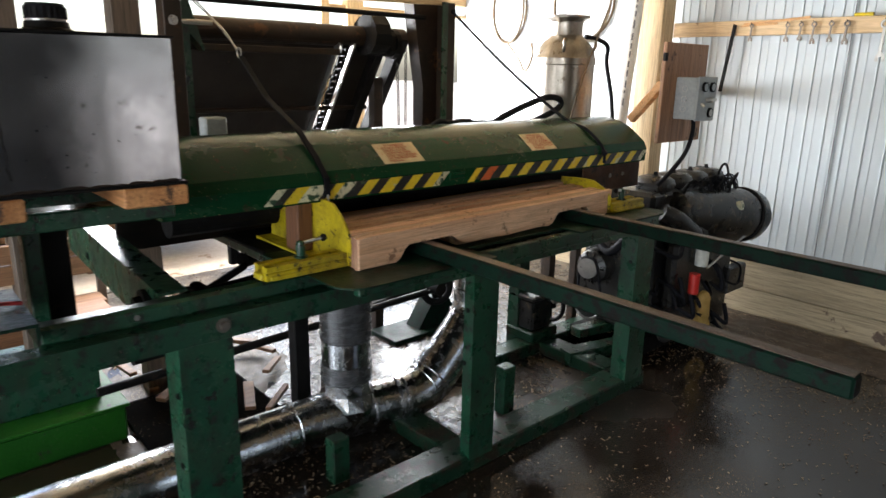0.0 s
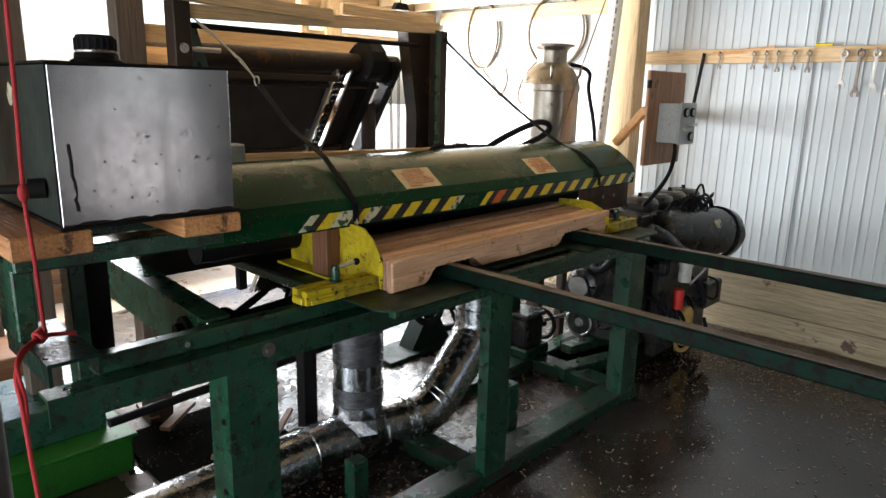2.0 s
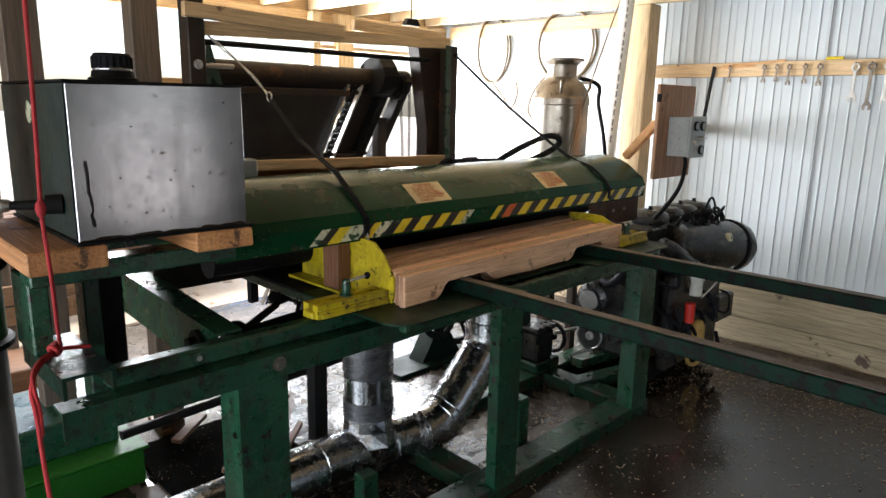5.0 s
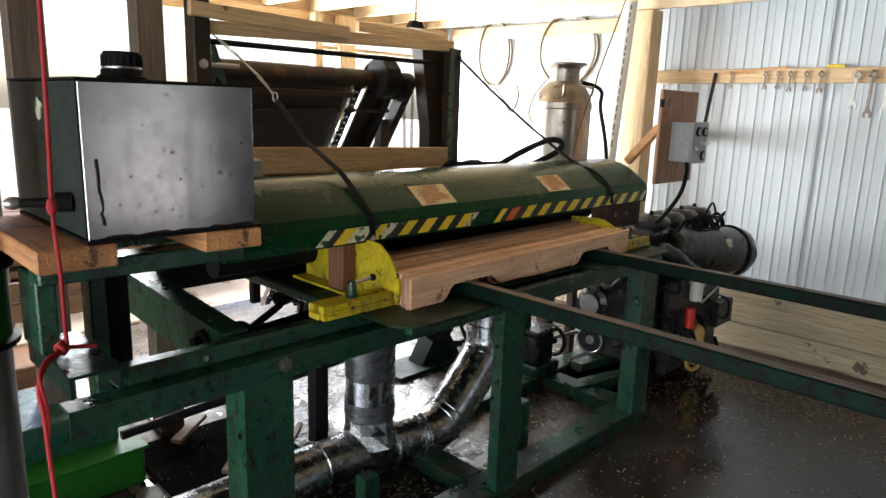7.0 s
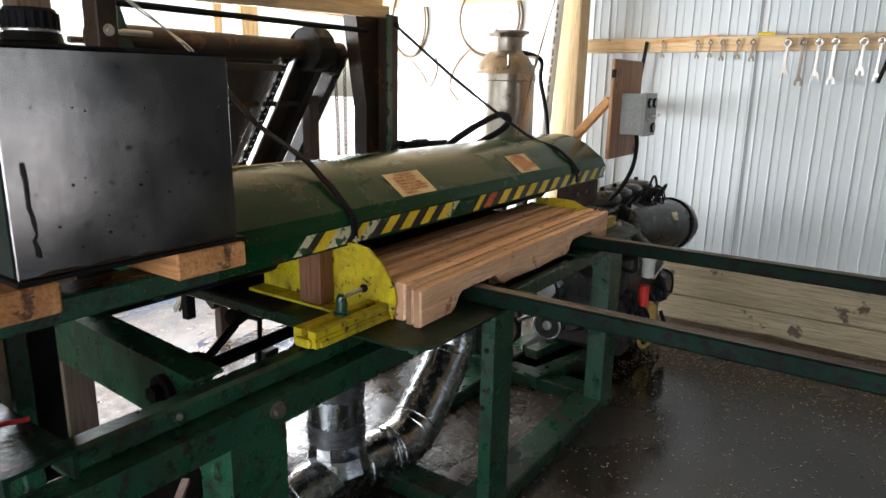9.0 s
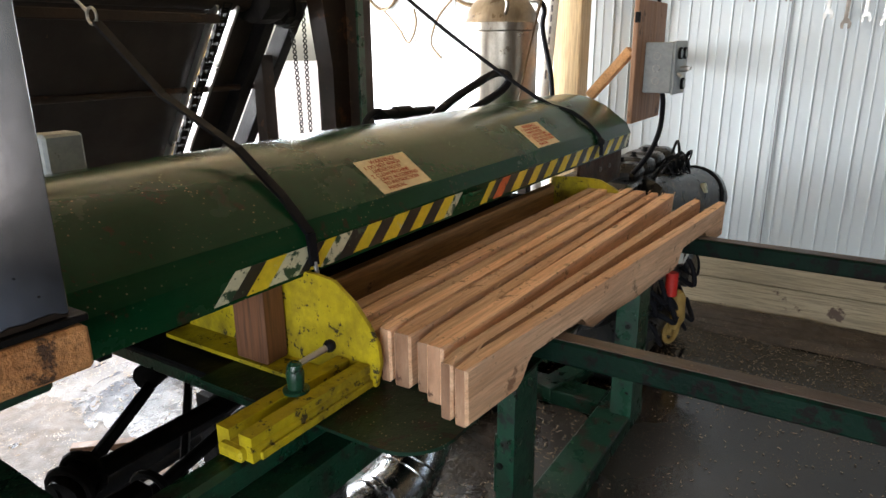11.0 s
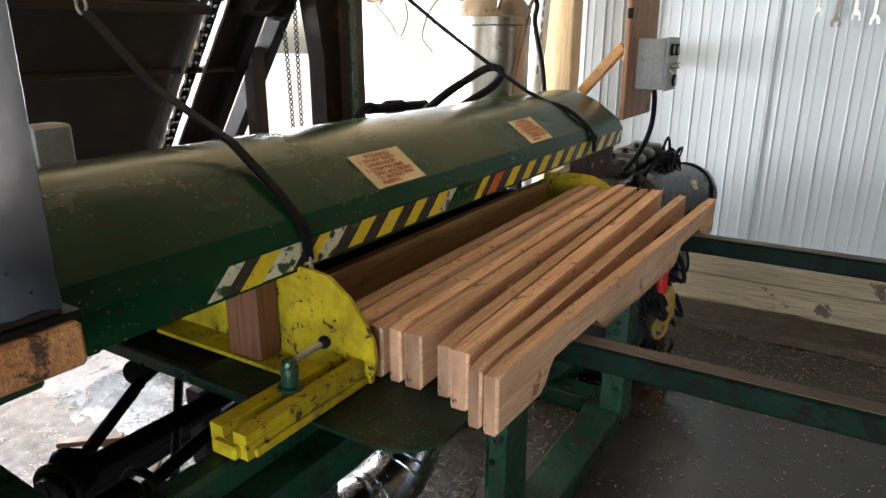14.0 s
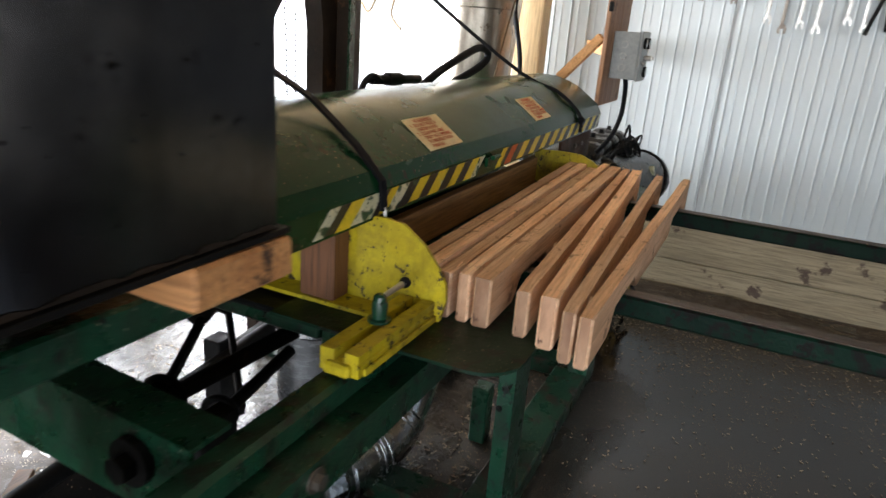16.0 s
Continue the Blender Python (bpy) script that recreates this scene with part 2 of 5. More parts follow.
def floor_material():
    """Dark concrete, wet in patches, with sawdust strewn in drifts."""
    m = bpy.data.materials.new("wet_concrete")
    m.use_nodes = True
    nt = m.node_tree
    b = nt.nodes["Principled BSDF"]
    tc = nt.nodes.new("ShaderNodeTexCoord")
    v = tc.outputs["Object"]
    wet = noise_tex(nt, v, 0.9, 4.0, 0.55)
    base = ramp(nt, noise_tex(nt, v, 2.4, 8.0, 0.65), [(0.3, (0.015, 0.011, 0.008)), (0.7, (0.034, 0.027, 0.022))])
    wetmask = ramp(nt, wet, [(0.46, (1,) * 3), (0.60, (0,) * 3)])
    base = mix(nt, wetmask, base, (0.02, 0.014, 0.010))
    chips = nt.nodes.new("ShaderNodeTexVoronoi")
    chips.inputs["Scale"].default_value = 130.0
    nt.links.new(v, chips.inputs["Vector"])
    c = ramp(nt, chips.outputs[0], [(0.13, (1,) * 3), (0.19, (0,) * 3)])
    drift = ramp(nt, noise_tex(nt, v, 1.8, 7.0, 0.7), [(0.48, (0,) * 3), (0.62, (1,) * 3)])
    c = mix(nt, 1.0, c, drift, "MULTIPLY")
    base = mix(nt, c, base, (0.36, 0.25, 0.15))
    nt.links.new(base, b.inputs["Base Color"])
    r = ramp(nt, wet, [(0.44, (0.06,) * 3), (0.62, (0.33,) * 3)])
    nt.links.new(r, b.inputs["Roughness"])
    bp = nt.nodes.new("ShaderNodeBump")
    bp.inputs["Distance"].default_value = 0.006
    nt.links.new(ramp(nt, wet, [(0.44, (0.06,) * 3), (0.62, (0.4,) * 3)]), bp.inputs["Strength"])
    nt.links.new(noise_tex(nt, v, 35.0, 6.0, 0.7), bp.inputs["Height"])
    nt.links.new(bp.outputs[0], b.inputs["Normal"])
    return m


FLOOR = floor_material()
GROUND = mat("pale_chip_ground", (0.3, 0.26, 0.21), (0.46, 0.41, 0.34), (0.8, 0.95), scale=0.8, fine=20, bump=0.5, wear=((0.2, 0.13, 0.08), 0.4, 3.0))
CHIP = mat("chip_wood", (0.13, 0.088, 0.052), (0.30, 0.22, 0.14), (0.6, 0.9))
DRIFT = mat("sawdust_heap", (0.035, 0.024, 0.016), (0.075, 0.052, 0.034), (0.45, 0.8), scale=9, fine=120, bump=1.0, dust=((0.42, 0.33, 0.22), 0.2, 110.0))
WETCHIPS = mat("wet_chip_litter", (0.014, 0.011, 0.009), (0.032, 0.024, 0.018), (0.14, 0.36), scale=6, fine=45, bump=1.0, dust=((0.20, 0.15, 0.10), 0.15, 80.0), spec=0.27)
# near-black without gloss: holds the shade on the left bay's floor; pale debris flecks
FLATBLACK = mat("flat_black_sheet", (0.003, 0.003, 0.003), (0.006, 0.0055, 0.005), (0.85, 1.0), scale=6, fine=60, bump=0.8, dust=((0.16, 0.12, 0.08), 0.11, 60.0), spec=0.0)
WETGREEN = mat("wet_dark_green", (0.004, 0.016, 0.010), (0.008, 0.026, 0.016), (0.22, 0.5), scale=14, wear=((0.010, 0.009, 0.008), 0.44, 30.0), bump=0.6, spec=0.2)

# chip litter with the daylight by the opening put into its paler colour
DAYLITCHIPS = mat("daylit_chip_litter", (0.04, 0.032, 0.025), (0.085, 0.07, 0.055), (0.2, 0.5), scale=5, fine=90, bump=0.8, dust=((0.4, 0.34, 0.26), 0.20, 70.0), spec=0.4)


# ---------------------------------------------------------------- builders
ORIGIN = {}


def thing(name, at, label, category, group="", kind=""):
    e = new(name)
    e.empty_display_size = 0.05
    e.location = at
    ORIGIN[e.name] = Vector(at)
    return tagged(e, label, category, group, kind)


def finish(bm, name, material, at, smooth):
    bmesh.ops.recalc_face_normals(bm, faces=bm.faces)
    bmesh.ops.translate(bm, verts=bm.verts, vec=-Vector(at))
    me = bpy.data.meshes.new(name)
    for f in bm.faces:
        f.smooth = smooth
    bm.to_mesh(me)
    bm.free()
    me.materials.append(material)
    if smooth:
        me.set_sharp_from_angle(angle=radians(38))
    return me


def part(name, bm, material, parent, label="", smooth=False):
    """One mesh, built in world places, linked under a thing or a part."""
    at = ORIGIN[parent.name]
    ob = new(name, finish(bm, name, material, at, smooth))
    ob.parent = parent
    ORIGIN[ob.name] = at
    return tagged(ob, label)


def solo(name, bm, material, at, label, category, group="", kind="", smooth=False):
    """A thing that is one mesh."""
    ob = new(name, finish(bm, name, material, at, smooth))
    ob.location = at
    ORIGIN[ob.name] = Vector(at)
    return tagged(ob, label, category, group, kind)


def B(*boxes, bev=0.004, bm=None):
    """A mesh of boxes (x0, x1, y0, y1, z0, z1) with bevelled edges."""
    bm = bm or bmesh.new()
    for x0, x1, y0, y1, z0, z1 in boxes:
        r = bmesh.ops.create_cube(bm, size=1.0, matrix=Matrix.Translation(((x0 + x1) / 2, (y0 + y1) / 2, (z0 + z1) / 2)) @ Matrix.Diagonal((abs(x1 - x0), abs(y1 - y0), abs(z1 - z0), 1)))
        if bev:
            edges = list({e for v in r["verts"] for e in v.link_edges})
            bmesh.ops.bevel(bm, geom=edges, offset=min(bev, 0.3 * min(abs(x1 - x0), abs(y1 - y0), abs(z1 - z0))), segments=1, affect="EDGES")
    return bm


def bar(p, q, w, h, bev=0.003, bm=None, up=(0, 0, 1)):
    """A rectangular bar from p to q, w wide and h high."""
    bm = bm or bmesh.new()
    p, q = Vector(p), Vector(q)
    d = (q - p).normalized()
    s = d.cross(Vector(up)).normalized()
    u = s.cross(d)
    m = Matrix((s, d, u)).transposed().to_4x4()
    r = bmesh.ops.create_cube(bm, size=1.0, matrix=Matrix.Translation((p + q) / 2) @ m @ Matrix.Diagonal((w, (q - p).length, h, 1)))
    if bev:
        bmesh.ops.bevel(bm, geom=list({e for v in r["verts"] for e in v.link_edges}), offset=min(bev, 0.3 * min(w, h)), segments=1, affect="EDGES")
    return bm


def rod(p, q, r, r2=None, seg=16, bm=None, cap=True):
    """A round bar or cone from p to q."""
    bm = bm or bmesh.new()
    p, q = Vector(p), Vector(q)
    m = Matrix.Translation((p + q) / 2) @ (q - p).to_track_quat("Z", "Y").to_matrix().to_4x4()
    bmesh.ops.create_cone(bm, cap_ends=cap, segments=seg, radius1=r, radius2=r if r2 is None else r2, depth=(q - p).length, matrix=m)
    return bm


def ball(c, r, bm=None, flat=(1, 1, 1), seg=12):
    bm = bm or bmesh.new()
    bmesh.ops.create_uvsphere(bm, u_segments=seg, v_segments=max(6, seg // 2 + 2), radius=r, matrix=Matrix.Translation(c) @ Matrix.Diagonal((*flat, 1)))
    return bm


def sweep(points, r, seg=10, bm=None, closed=False, smooth=6):
    """A tube of radius r (or radii) along a smoothed line of points."""
    bm = bm or bmesh.new()
    pts = [Vector(p) for p in points]
    n = len(pts)
    line = []
    if smooth > 1 and n > 2:
        for i in range(n if closed else n - 1):
            a, b, c, d = (pts[(i + k) % n] if closed else pts[min(max(i + k, 0), n - 1)] for k in (-1, 0, 1, 2))
            for k in range(smooth):
                t = k / smooth
                line.append(0.5 * ((2 * b) + (c - a) * t + (2 * a - 5 * b + 4 * c - d) * t * t + (3 * b - a - 3 * c + d) * t ** 3))
        if not closed:
            line.append(pts[-1])
    else:
        line = pts
    rings, k = [], len(line)
    prev = None
    for i, p in enumerate(line):
        d = (line[(i + 1) % k] - line[i - 1]) if closed else (line[min(i + 1, k - 1)] - line[max(i - 1, 0)])
        d.normalize()
        s = d.cross(prev if prev else Vector((0.31, 0.2, 0.93)))
        if s.length < 1e-4:
            s = d.cross(Vector((1, 0, 0)))
        s.normalize()
        u = s.cross(d)
        prev = u
        rings.append([bm.verts.new(p + r * (math.cos(2 * math.pi * j / seg) * s + math.sin(2 * math.pi * j / seg) * u)) for j in range(seg)])
    for i in range(k if closed else k - 1):
        a, b = rings[i], rings[(i + 1) % k]
        for j in range(seg):
            bm.faces.new((a[j], a[(j + 1) % seg], b[(j + 1) % seg], b[j]))
    if not closed:
        bm.faces.new(rings[0])
        bm.faces.new(rings[-1])
    return bm


def prism(profile, axis, a, b, bm=None, bev=0.0):
    """A closed outline in the two other axes, drawn out along axis from a to b."""
    bm = bm or bmesh.new()

    def put(u, v, w):
        return Vector((w, u, v)) if axis == 0 else Vector((u, w, v)) if axis == 1 else Vector((u, v, w))
    ra = [bm.verts.new(put(u, v, a)) for u, v in profile]
    rb = [bm.verts.new(put(u, v, b)) for u, v in profile]
    n = len(profile)
    fs = [bm.faces.new(ra), bm.faces.new(rb)]
    for i in range(n):
        fs.append(bm.faces.new((ra[i], ra[(i + 1) % n], rb[(i + 1) % n], rb[i])))
    if bev:
        edges = [e for f in fs[:2] for e in f.edges]
        bmesh.ops.bevel(bm, geom=edges, offset=bev, segments=1, affect="EDGES")
    return bm


def lathe(profile, c, axis=(0, 0, 1), seg=28, bm=None):
    """A turned body: (radius, height) points about an axis through c."""
    bm = bm or bmesh.new()
    q = Vector(axis).to_track_quat("Z", "Y")
    rings = []
    for r, h in profile:
        rings.append([bm.verts.new(Vector(c) + q @ Vector((r * math.cos(2 * math.pi * j / seg), r * math.sin(2 * math.pi * j / seg), h))) for j in range(seg)])
    for a, b in zip(rings, rings[1:]):
        for j in range(seg):
            bm.faces.new((a[j], a[(j + 1) % seg], b[(j + 1) % seg], b[j]))
    bm.faces.new(rings[0])
    bm.faces.new(rings[-1])
    return bm


def ring(c, axis, r, thick, seg=24, bm=None, tube=8):
    q = Vector(axis).to_track_quat("Z", "Y")
    return sweep([Vector(c) + q @ Vector((r * math.cos(2 * math.pi * j / seg), r * math.sin(2 * math.pi * j / seg), 0)) for j in range(seg)], thick, tube, bm, True, 1)


def bolt(c, n, r=0.011, h=0.009, bm=None):
    n = Vector(n).normalized()
    bm = rod(c, Vector(c) + n * 0.0025, r * 1.55, seg=18, bm=bm)
    return rod(Vector(c) + n * 0.003, Vector(c) + n * h, r, seg=6, bm=bm)


def rough_up(bm, amount, scale=8.0, seed=0.0):
    """Uneven surface: pushes every corner a little by noise."""
    for v in bm.verts:
        v.co += Vector(noise.noise_vector(v.co * scale + Vector((seed, 3 * seed, 0)))) * amount
    return bm


def lettering(text, size, material, parent, m, name="lettering", align="CENTER"):
    """Raised printed text as a thin mesh under its thing."""
    cu = bpy.data.curves.new(name, "FONT")
    cu.body, cu.size, cu.align_x, cu.align_y, cu.extrude = text, size, align, "CENTER", 0.0003
    tmp = new("text_source", cu)
    me = bpy.data.meshes.new_from_object(tmp)
    bpy.data.objects.remove(tmp)
    me.transform(Matrix.Translation(-ORIGIN[parent.name]) @ m)
    me.materials.clear()
    me.materials.append(material)
    ob = new(name, me)
    ob.parent = parent
    ORIGIN[ob.name] = ORIGIN[parent.name]
    return ob


# ---------------------------------------------------------------- the shed
def shed():
    tagged(solo("ground", B((-40, 60, -40, 90, -0.30, -0.03), bev=0), GROUND, (0, 0, -0.03), "pale trodden yard ground strewn with bark chips", "ground", kind="structure"))
    solo("floor", B((-3.2, 4.5, -3.2, 4.75, -0.2, 0.0), bev=0), FLOOR, (0, 0, 0), "dark wet concrete floor strewn with sawdust", "floor", kind="structure")
    # ribbed sheet wall over a plank base
    w = thing("wall_east", (4.25, 0, 0), "white ribbed metal wall over rough planks", "wall", kind="structure")
    prof = []
    y = -0.35
    while y < 4.5:
        prof += [(4.25, y), (4.25, y + 0.043), (4.248, y + 0.045), (4.248, y + 0.049), (4.25, y + 0.051), (4.25, y + 0.088), (4.2455, y + 0.091), (4.2455, y + 0.096), (4.25, y + 0.099)]
        y += 0.108
    prof += [(4.25, 4.62), (4.30, 4.62), (4.30, -0.35)]
    part("ribbed_sheet", prism(prof, 2, 0.40, 2.62), WHITE, w, "white ribbed metal sheet")
    # added out of view: a dark wall end for the tank to reflect
    part("bare_boards", B((4.25, 4.30, -3.2, -0.352, 0.40, 2.62), bev=0), SHEETGREY, w, "unseen dark wall end, added to darken the tank's reflection")
    part("seam", B((4.2395, 4.247, 1.405, 1.409, 0.40, 2.6), bev=0), INK, w)
    for z0, z1, d in ((0.172, 0.395, 0.0), (-0.05, 0.168, 0.012), (-0.27, -0.054, 0.0)):
        bm = B((4.222 + d, 4.29, -3.2, 2.35, z0, z1), bev=0.006)
        part("plank", bm, WEATHER_Y, w)
        bm = B((4.222 + d, 4.29, 2.353, 4.6, z0, z1), bev=0.006)
        part("plank", bm, WEATHER_Y, w)
    solo("trim", B((4.205, 4.238, 2.60, 4.49, 2.10, 2.20)), PINE_Y, (4.22, 3.4, 2.25), "pale timber girt along the sheet wall", "girt", kind="structure")
    # open back with posts and header
    wn_ = thing("wall_north", (1, 4.6, 0), "open timber-framed wall with posts and header", "wall", kind="structure")
    part("header", B((-3.2, 4.3, 4.58, 4.62, 2.10, 2.20)), PINE_X, wn_, "pale timber header")
    part("wall_top", B((-3.2, 4.3, 4.622, 4.66, 2.12, 2.75)), PINE_X, wn_)
    for x0, x1, mt in ((4.27, 4.40, PINE_Z), (2.76, 2.83, PINE_Z), (2.99, 3.14, PINE_Z), ):
        part("post", B((x0, x1, 4.5, 4.579, 0.0, 2.195)), mt, wn_)
    for x0, x1 in ((0.41, 0.53), (0.857, 0.968)):
        solo("timber_post", rough_up(B((x0, x1, 2.97, 3.06, 0.0, 2.402)), 0.002, 5, x0), FARPOST, (x0 + 0.05, 3.0, 0), "weathered brown timber post from floor to joists", "post", "timber posts")
    # added out of view: keeps the bright opening out of the tank's side reflection
    part("wall_sheet", B((-3.2, 0.25, 4.585, 4.64, 0.0, 2.10), bev=0), FARWOOD, wn_, "unseen board infill, added to block light from the tank's side")
    for z in (0.21, 0.335):
        part("low_board", rough_up(B((0.252, 1.12, 4.50, 4.535, z, z + 0.115)), 0.003, 5, z), FARWOOD, wn_, "brown weathered board")
    part("stud", B((0.60, 0.66, 4.536, 4.578, 0.0, 2.10)), FARPOST, wn_)
    part("stud", B((1.06, 1.11, 4.536, 4.578, 0.0, 0.46)), FARPOST, wn_)
    part("girt", B((2.832, 4.27, 4.53, 4.575, 2.03, 2.10)), PINE_X, wn_)
    part("girt", B((2.832, 4.27, 4.53, 4.575, 1.93, 1.96)), PINE_X, wn_)
    # walls behind the viewer, with wide openings
    s = thing("wall_south", (0, -3.2, 0), "grey sheet wall with a wide window opening", "wall", kind="structure")
    part("sheet", B((-3.2, 1.75, -3.3, -3.2, 0, 2.7), (2.75, 4.3, -3.3, -3.2, 0, 2.7), (1.75, 2.75, -3.3, -3.2, 1.95, 2.7), (1.75, 2.75, -3.3, -3.2, 0, 0.35), bev=0), SHEETGREY, s)
    s = thing("wall_west", (-3.2, 0, 0), "timber wall with a wide opening", "wall", kind="structure")
    part("sheet", B((-3.3, -3.2, -3.3, -2.05, 0, 2.7), (-3.3, -3.2, 3.85, 4.6, 0, 2.7), (-3.3, -3.2, -2.05, 3.85, 1.9, 2.7), (-3.3, -3.2, -2.05, 3.85, 0, 0.25), bev=0), PINE_Y, s)
    bm = B((-3.3, 4.35, -3.3, 4.7, 2.41, 2.5), bev=0)
    for i in range(18):
        x = 4.0 - i * 0.406
        B((x, x + 0.04, -3.2, 4.6, 2.202, 2.405), bev=0.002, bm=bm)
    solo("ceiling", bm, CEIL, (0, 0, 2.6), "pale timber joists and boards overhead", "ceiling", kind="structure")


def heap(name, x0, x1, y0, y1, h, label, seed, material=None):
    """A low drift of sawdust."""
    bm = bmesh.new()
    n, k = 34, 26
    g = [[None] * (k + 1) for _ in range(n + 1)]
    for i in range(n + 1):
        for j in range(k + 1):
            u, v = i / n, j / k
            edge = min(1, 6 * min(u, 1 - u)) * min(1, 4 * min(v, 1 - v))
            p = Vector((x0 + u * (x1 - x0), y0 + v * (y1 - y0), 0))
            z = h * edge * (0.45 + 0.8 * noise.noise(p * 3 + Vector((seed, 0, 0)))) + 0.012 * noise.noise(p * 24)
            g[i][j] = bm.verts.new((p.x, p.y, max(-0.004, z)))
    for i in range(n):
        for j in range(k):
            bm.faces.new((g[i][j], g[i + 1][j], g[i + 1][j + 1], g[i][j + 1]))
    return solo(name, bm, material or DRIFT, (x0, y0, 0), label, "sawdust", kind="stuff", smooth=True)


def chips():
    """Loose wood chips on the floor: one scattered mass."""
    rng = random.Random(5)
    bm = bmesh.new()
    for i in range(14000):
        a = rng.random()
        if a < 0.24:
            x, y = rng.triangular(3.0, 4.2, 4.2), rng.triangular(-0.4, 2.2, 1.6)
        elif a < 0.88:
            x, y = rng.uniform(0.7, 3.3), rng.uniform(1.7, 4.4)
        else:
            x, y = rng.uniform(1.2, 4.1), rng.uniform(0.0, 1.7)
        s = rng.uniform(0.0014, 0.0042) if y < 1.7 else rng.uniform(0.0018, 0.0055)
        m = pose(x, y, 0.003, rng.uniform(-25, 25), rng.uniform(-25, 25), rng.uniform(0, 180)) @ Matrix.Diagonal((s * rng.uniform(1, 2.2), s * 0.6, 0.0016, 1))
        vs = [bm.verts.new(m @ Vector(c)) for c in ((-1, -1, 0), (1, -1, 0), (1, 1, 0), (-1, 1, 0), (0, 0, 1))]
        bm.faces.new(vs[:4])
        for k in range(4):
            bm.faces.new((vs[k], vs[(k + 1) % 4], vs[4]))
    solo("wood_chips", bm, CHIP, (2, 2, 0), "pale wood chips scattered over the wet floor", "wood chips", kind="stuff")


SIDERUST = mat("brown_rust", (0.035, 0.016, 0.009), (0.07, 0.032, 0.017), (0.5, 0.8), scale=7, wear=((0.02, 0.014, 0.01), 0.42, 20.0), bump=0.4, spec=0.2)


# ---------------------------------------------------------------- the notching machine
def machine():
    m = thing("notching_machine", (1.6, 1.7, 0), "dark green steel pallet-stringer notching machine on legs", "machine")
    # front rail: channel below, square tube above and behind
    part("front_rail", prism([(1.600, 0.800), (1.606, 0.800), (1.606, 0.857), (1.665, 0.857), (1.665, 0.865), (1.600, 0.865)], 0, 0.136, 2.765, bev=0), GREEN, m)
    part("upper_tube", B((0.25, 2.66, 1.648, 1.70, 0.866, 0.914), bev=0.008), GREEN, m)
    part("back_rail", B((1.40, 2.70, 2.30, 2.38, 0.80, 0.90)), GREEN, m)
    part("bed_side_rail", B((0.955, 1.005, 1.81, 2.45, 0.872, 0.913)), GREEN, m)
    part("hanger_plate", B((1.115, 1.155, 2.58, 2.61, 0.69, 0.93)), STEEL_K, m)
    rb = bolt((0.66, 1.599, 0.838), (0, -1, 0), 0.013, 0.014)
    part("bolt", rb, OLDSTEEL, m)
    for x, y, z in ((0.463, 1.647, 0.891), (1.70, 1.647, 0.893), (2.3, 1.599, 0.835)):
        part("bolt", bolt((x, y, z), (0, -1, 0), 0.0045, 0.007), STEEL, m)
    # legs: deep channels
    for x0, x1, y1 in ((0.540, 0.685, 1.705), (1.580, 1.708, 1.650), (2.612, 2.750, 1.686)):
        leg = prism([(x0, 1.602), (x1, 1.602), (x1, y1), (x1 - 0.01, y1), (x1 - 0.01, 1.612), (x0 + 0.01, 1.612), (x0 + 0.01, y1), (x0, y1)], 2, 0.055, 0.798)
        part("leg", leg, GREEN, m)
        part("bolt", bolt((x0 - 0.001, 1.64, 0.45), (-1, 0, 0), 0.006, 0.005), STEEL_K, m)
        part("bolt", bolt((x0 - 0.001, 1.63, 0.66), (-1, 0, 0), 0.006, 0.005), STEEL_K, m)
    for x0, x1 in ((2.61, 2.69),):
        part("leg", B((x0, x1, 2.30, 2.38, 0.0, 0.80)), GREEN, m)
    # base frame on the floor
    part("base_rail", B((0.52, 2.79, 1.605, 1.745, 0.0, 0.072), bev=0.006), DECK, m)
    part("base_rail", B((0.55, 3.3, 2.18, 2.30, 0.0, 0.072), bev=0.006), DECK, m)
    part("base_crossrail", B((2.66, 2.79, 1.747, 2.178, 0.0, 0.068), bev=0.006), DECK, m)
    part("base_crossrail", B((1.55, 1.67, 1.747, 2.178, 0.0, 0.068), bev=0.006), DECK, m)
    part("base_crossrail", bar((2.66, 2.0, 0.05), (3.2, 1.86, 0.05), 0.09, 0.06), DECK, m)
    part("base_crossrail", bar((2.9, 2.12, 0.085), (3.45, 2.02, 0.085), 0.08, 0.05), DECK, m)
    # short stub posts
    for x, y, z in ((2.042, 1.838, 0.225), (1.178, 1.874, 0.177)):
        part("stub_post", B((x - 0.03, x + 0.04, y - 0.01, y + 0.05, 0.0, z)), GREEN, m)
    # arm rearwards, with bolt and end post
    arm = prism([(0.535, 0.815), (0.543, 0.815), (0.543, 0.942), (0.61, 0.942), (0.61, 0.95), (0.535, 0.95)], 1, 1.703, 2.62)
    for v in arm.verts:
        v.co.z += (v.co.y - 1.70) * 0.065 - 0.028
    part("cross_arm", arm, GREEN, m)
    part("bolt", bolt((0.534, 1.80, 0.875), (-1, 0, 0), 0.02, 0.035, rod((0.534, 1.80, 0.875), (0.52, 1.80, 0.875), 0.036)), STEEL_K, m)
    part("bolt", bolt((0.534, 2.376, 0.876), (-1, 0, 0), 0.008, 0.004), STEEL_K, m)
    part("rear_post", B((0.285, 0.325, 1.90, 1.97, 0.70, 1.127)), GREEN, m)
    part("rear_post", B((0.326, 0.395, 1.94, 1.97, 0.70, 1.127)), STEEL_K, m)
    part("side_post", B((0.133, 0.175, 1.76, 1.90, 0.9465, 1.127)), GREEN, m)
    part("upper_beam", B((0.118, 0.583, 1.66, 1.74, 1.128, 1.172)), GREEN, m)
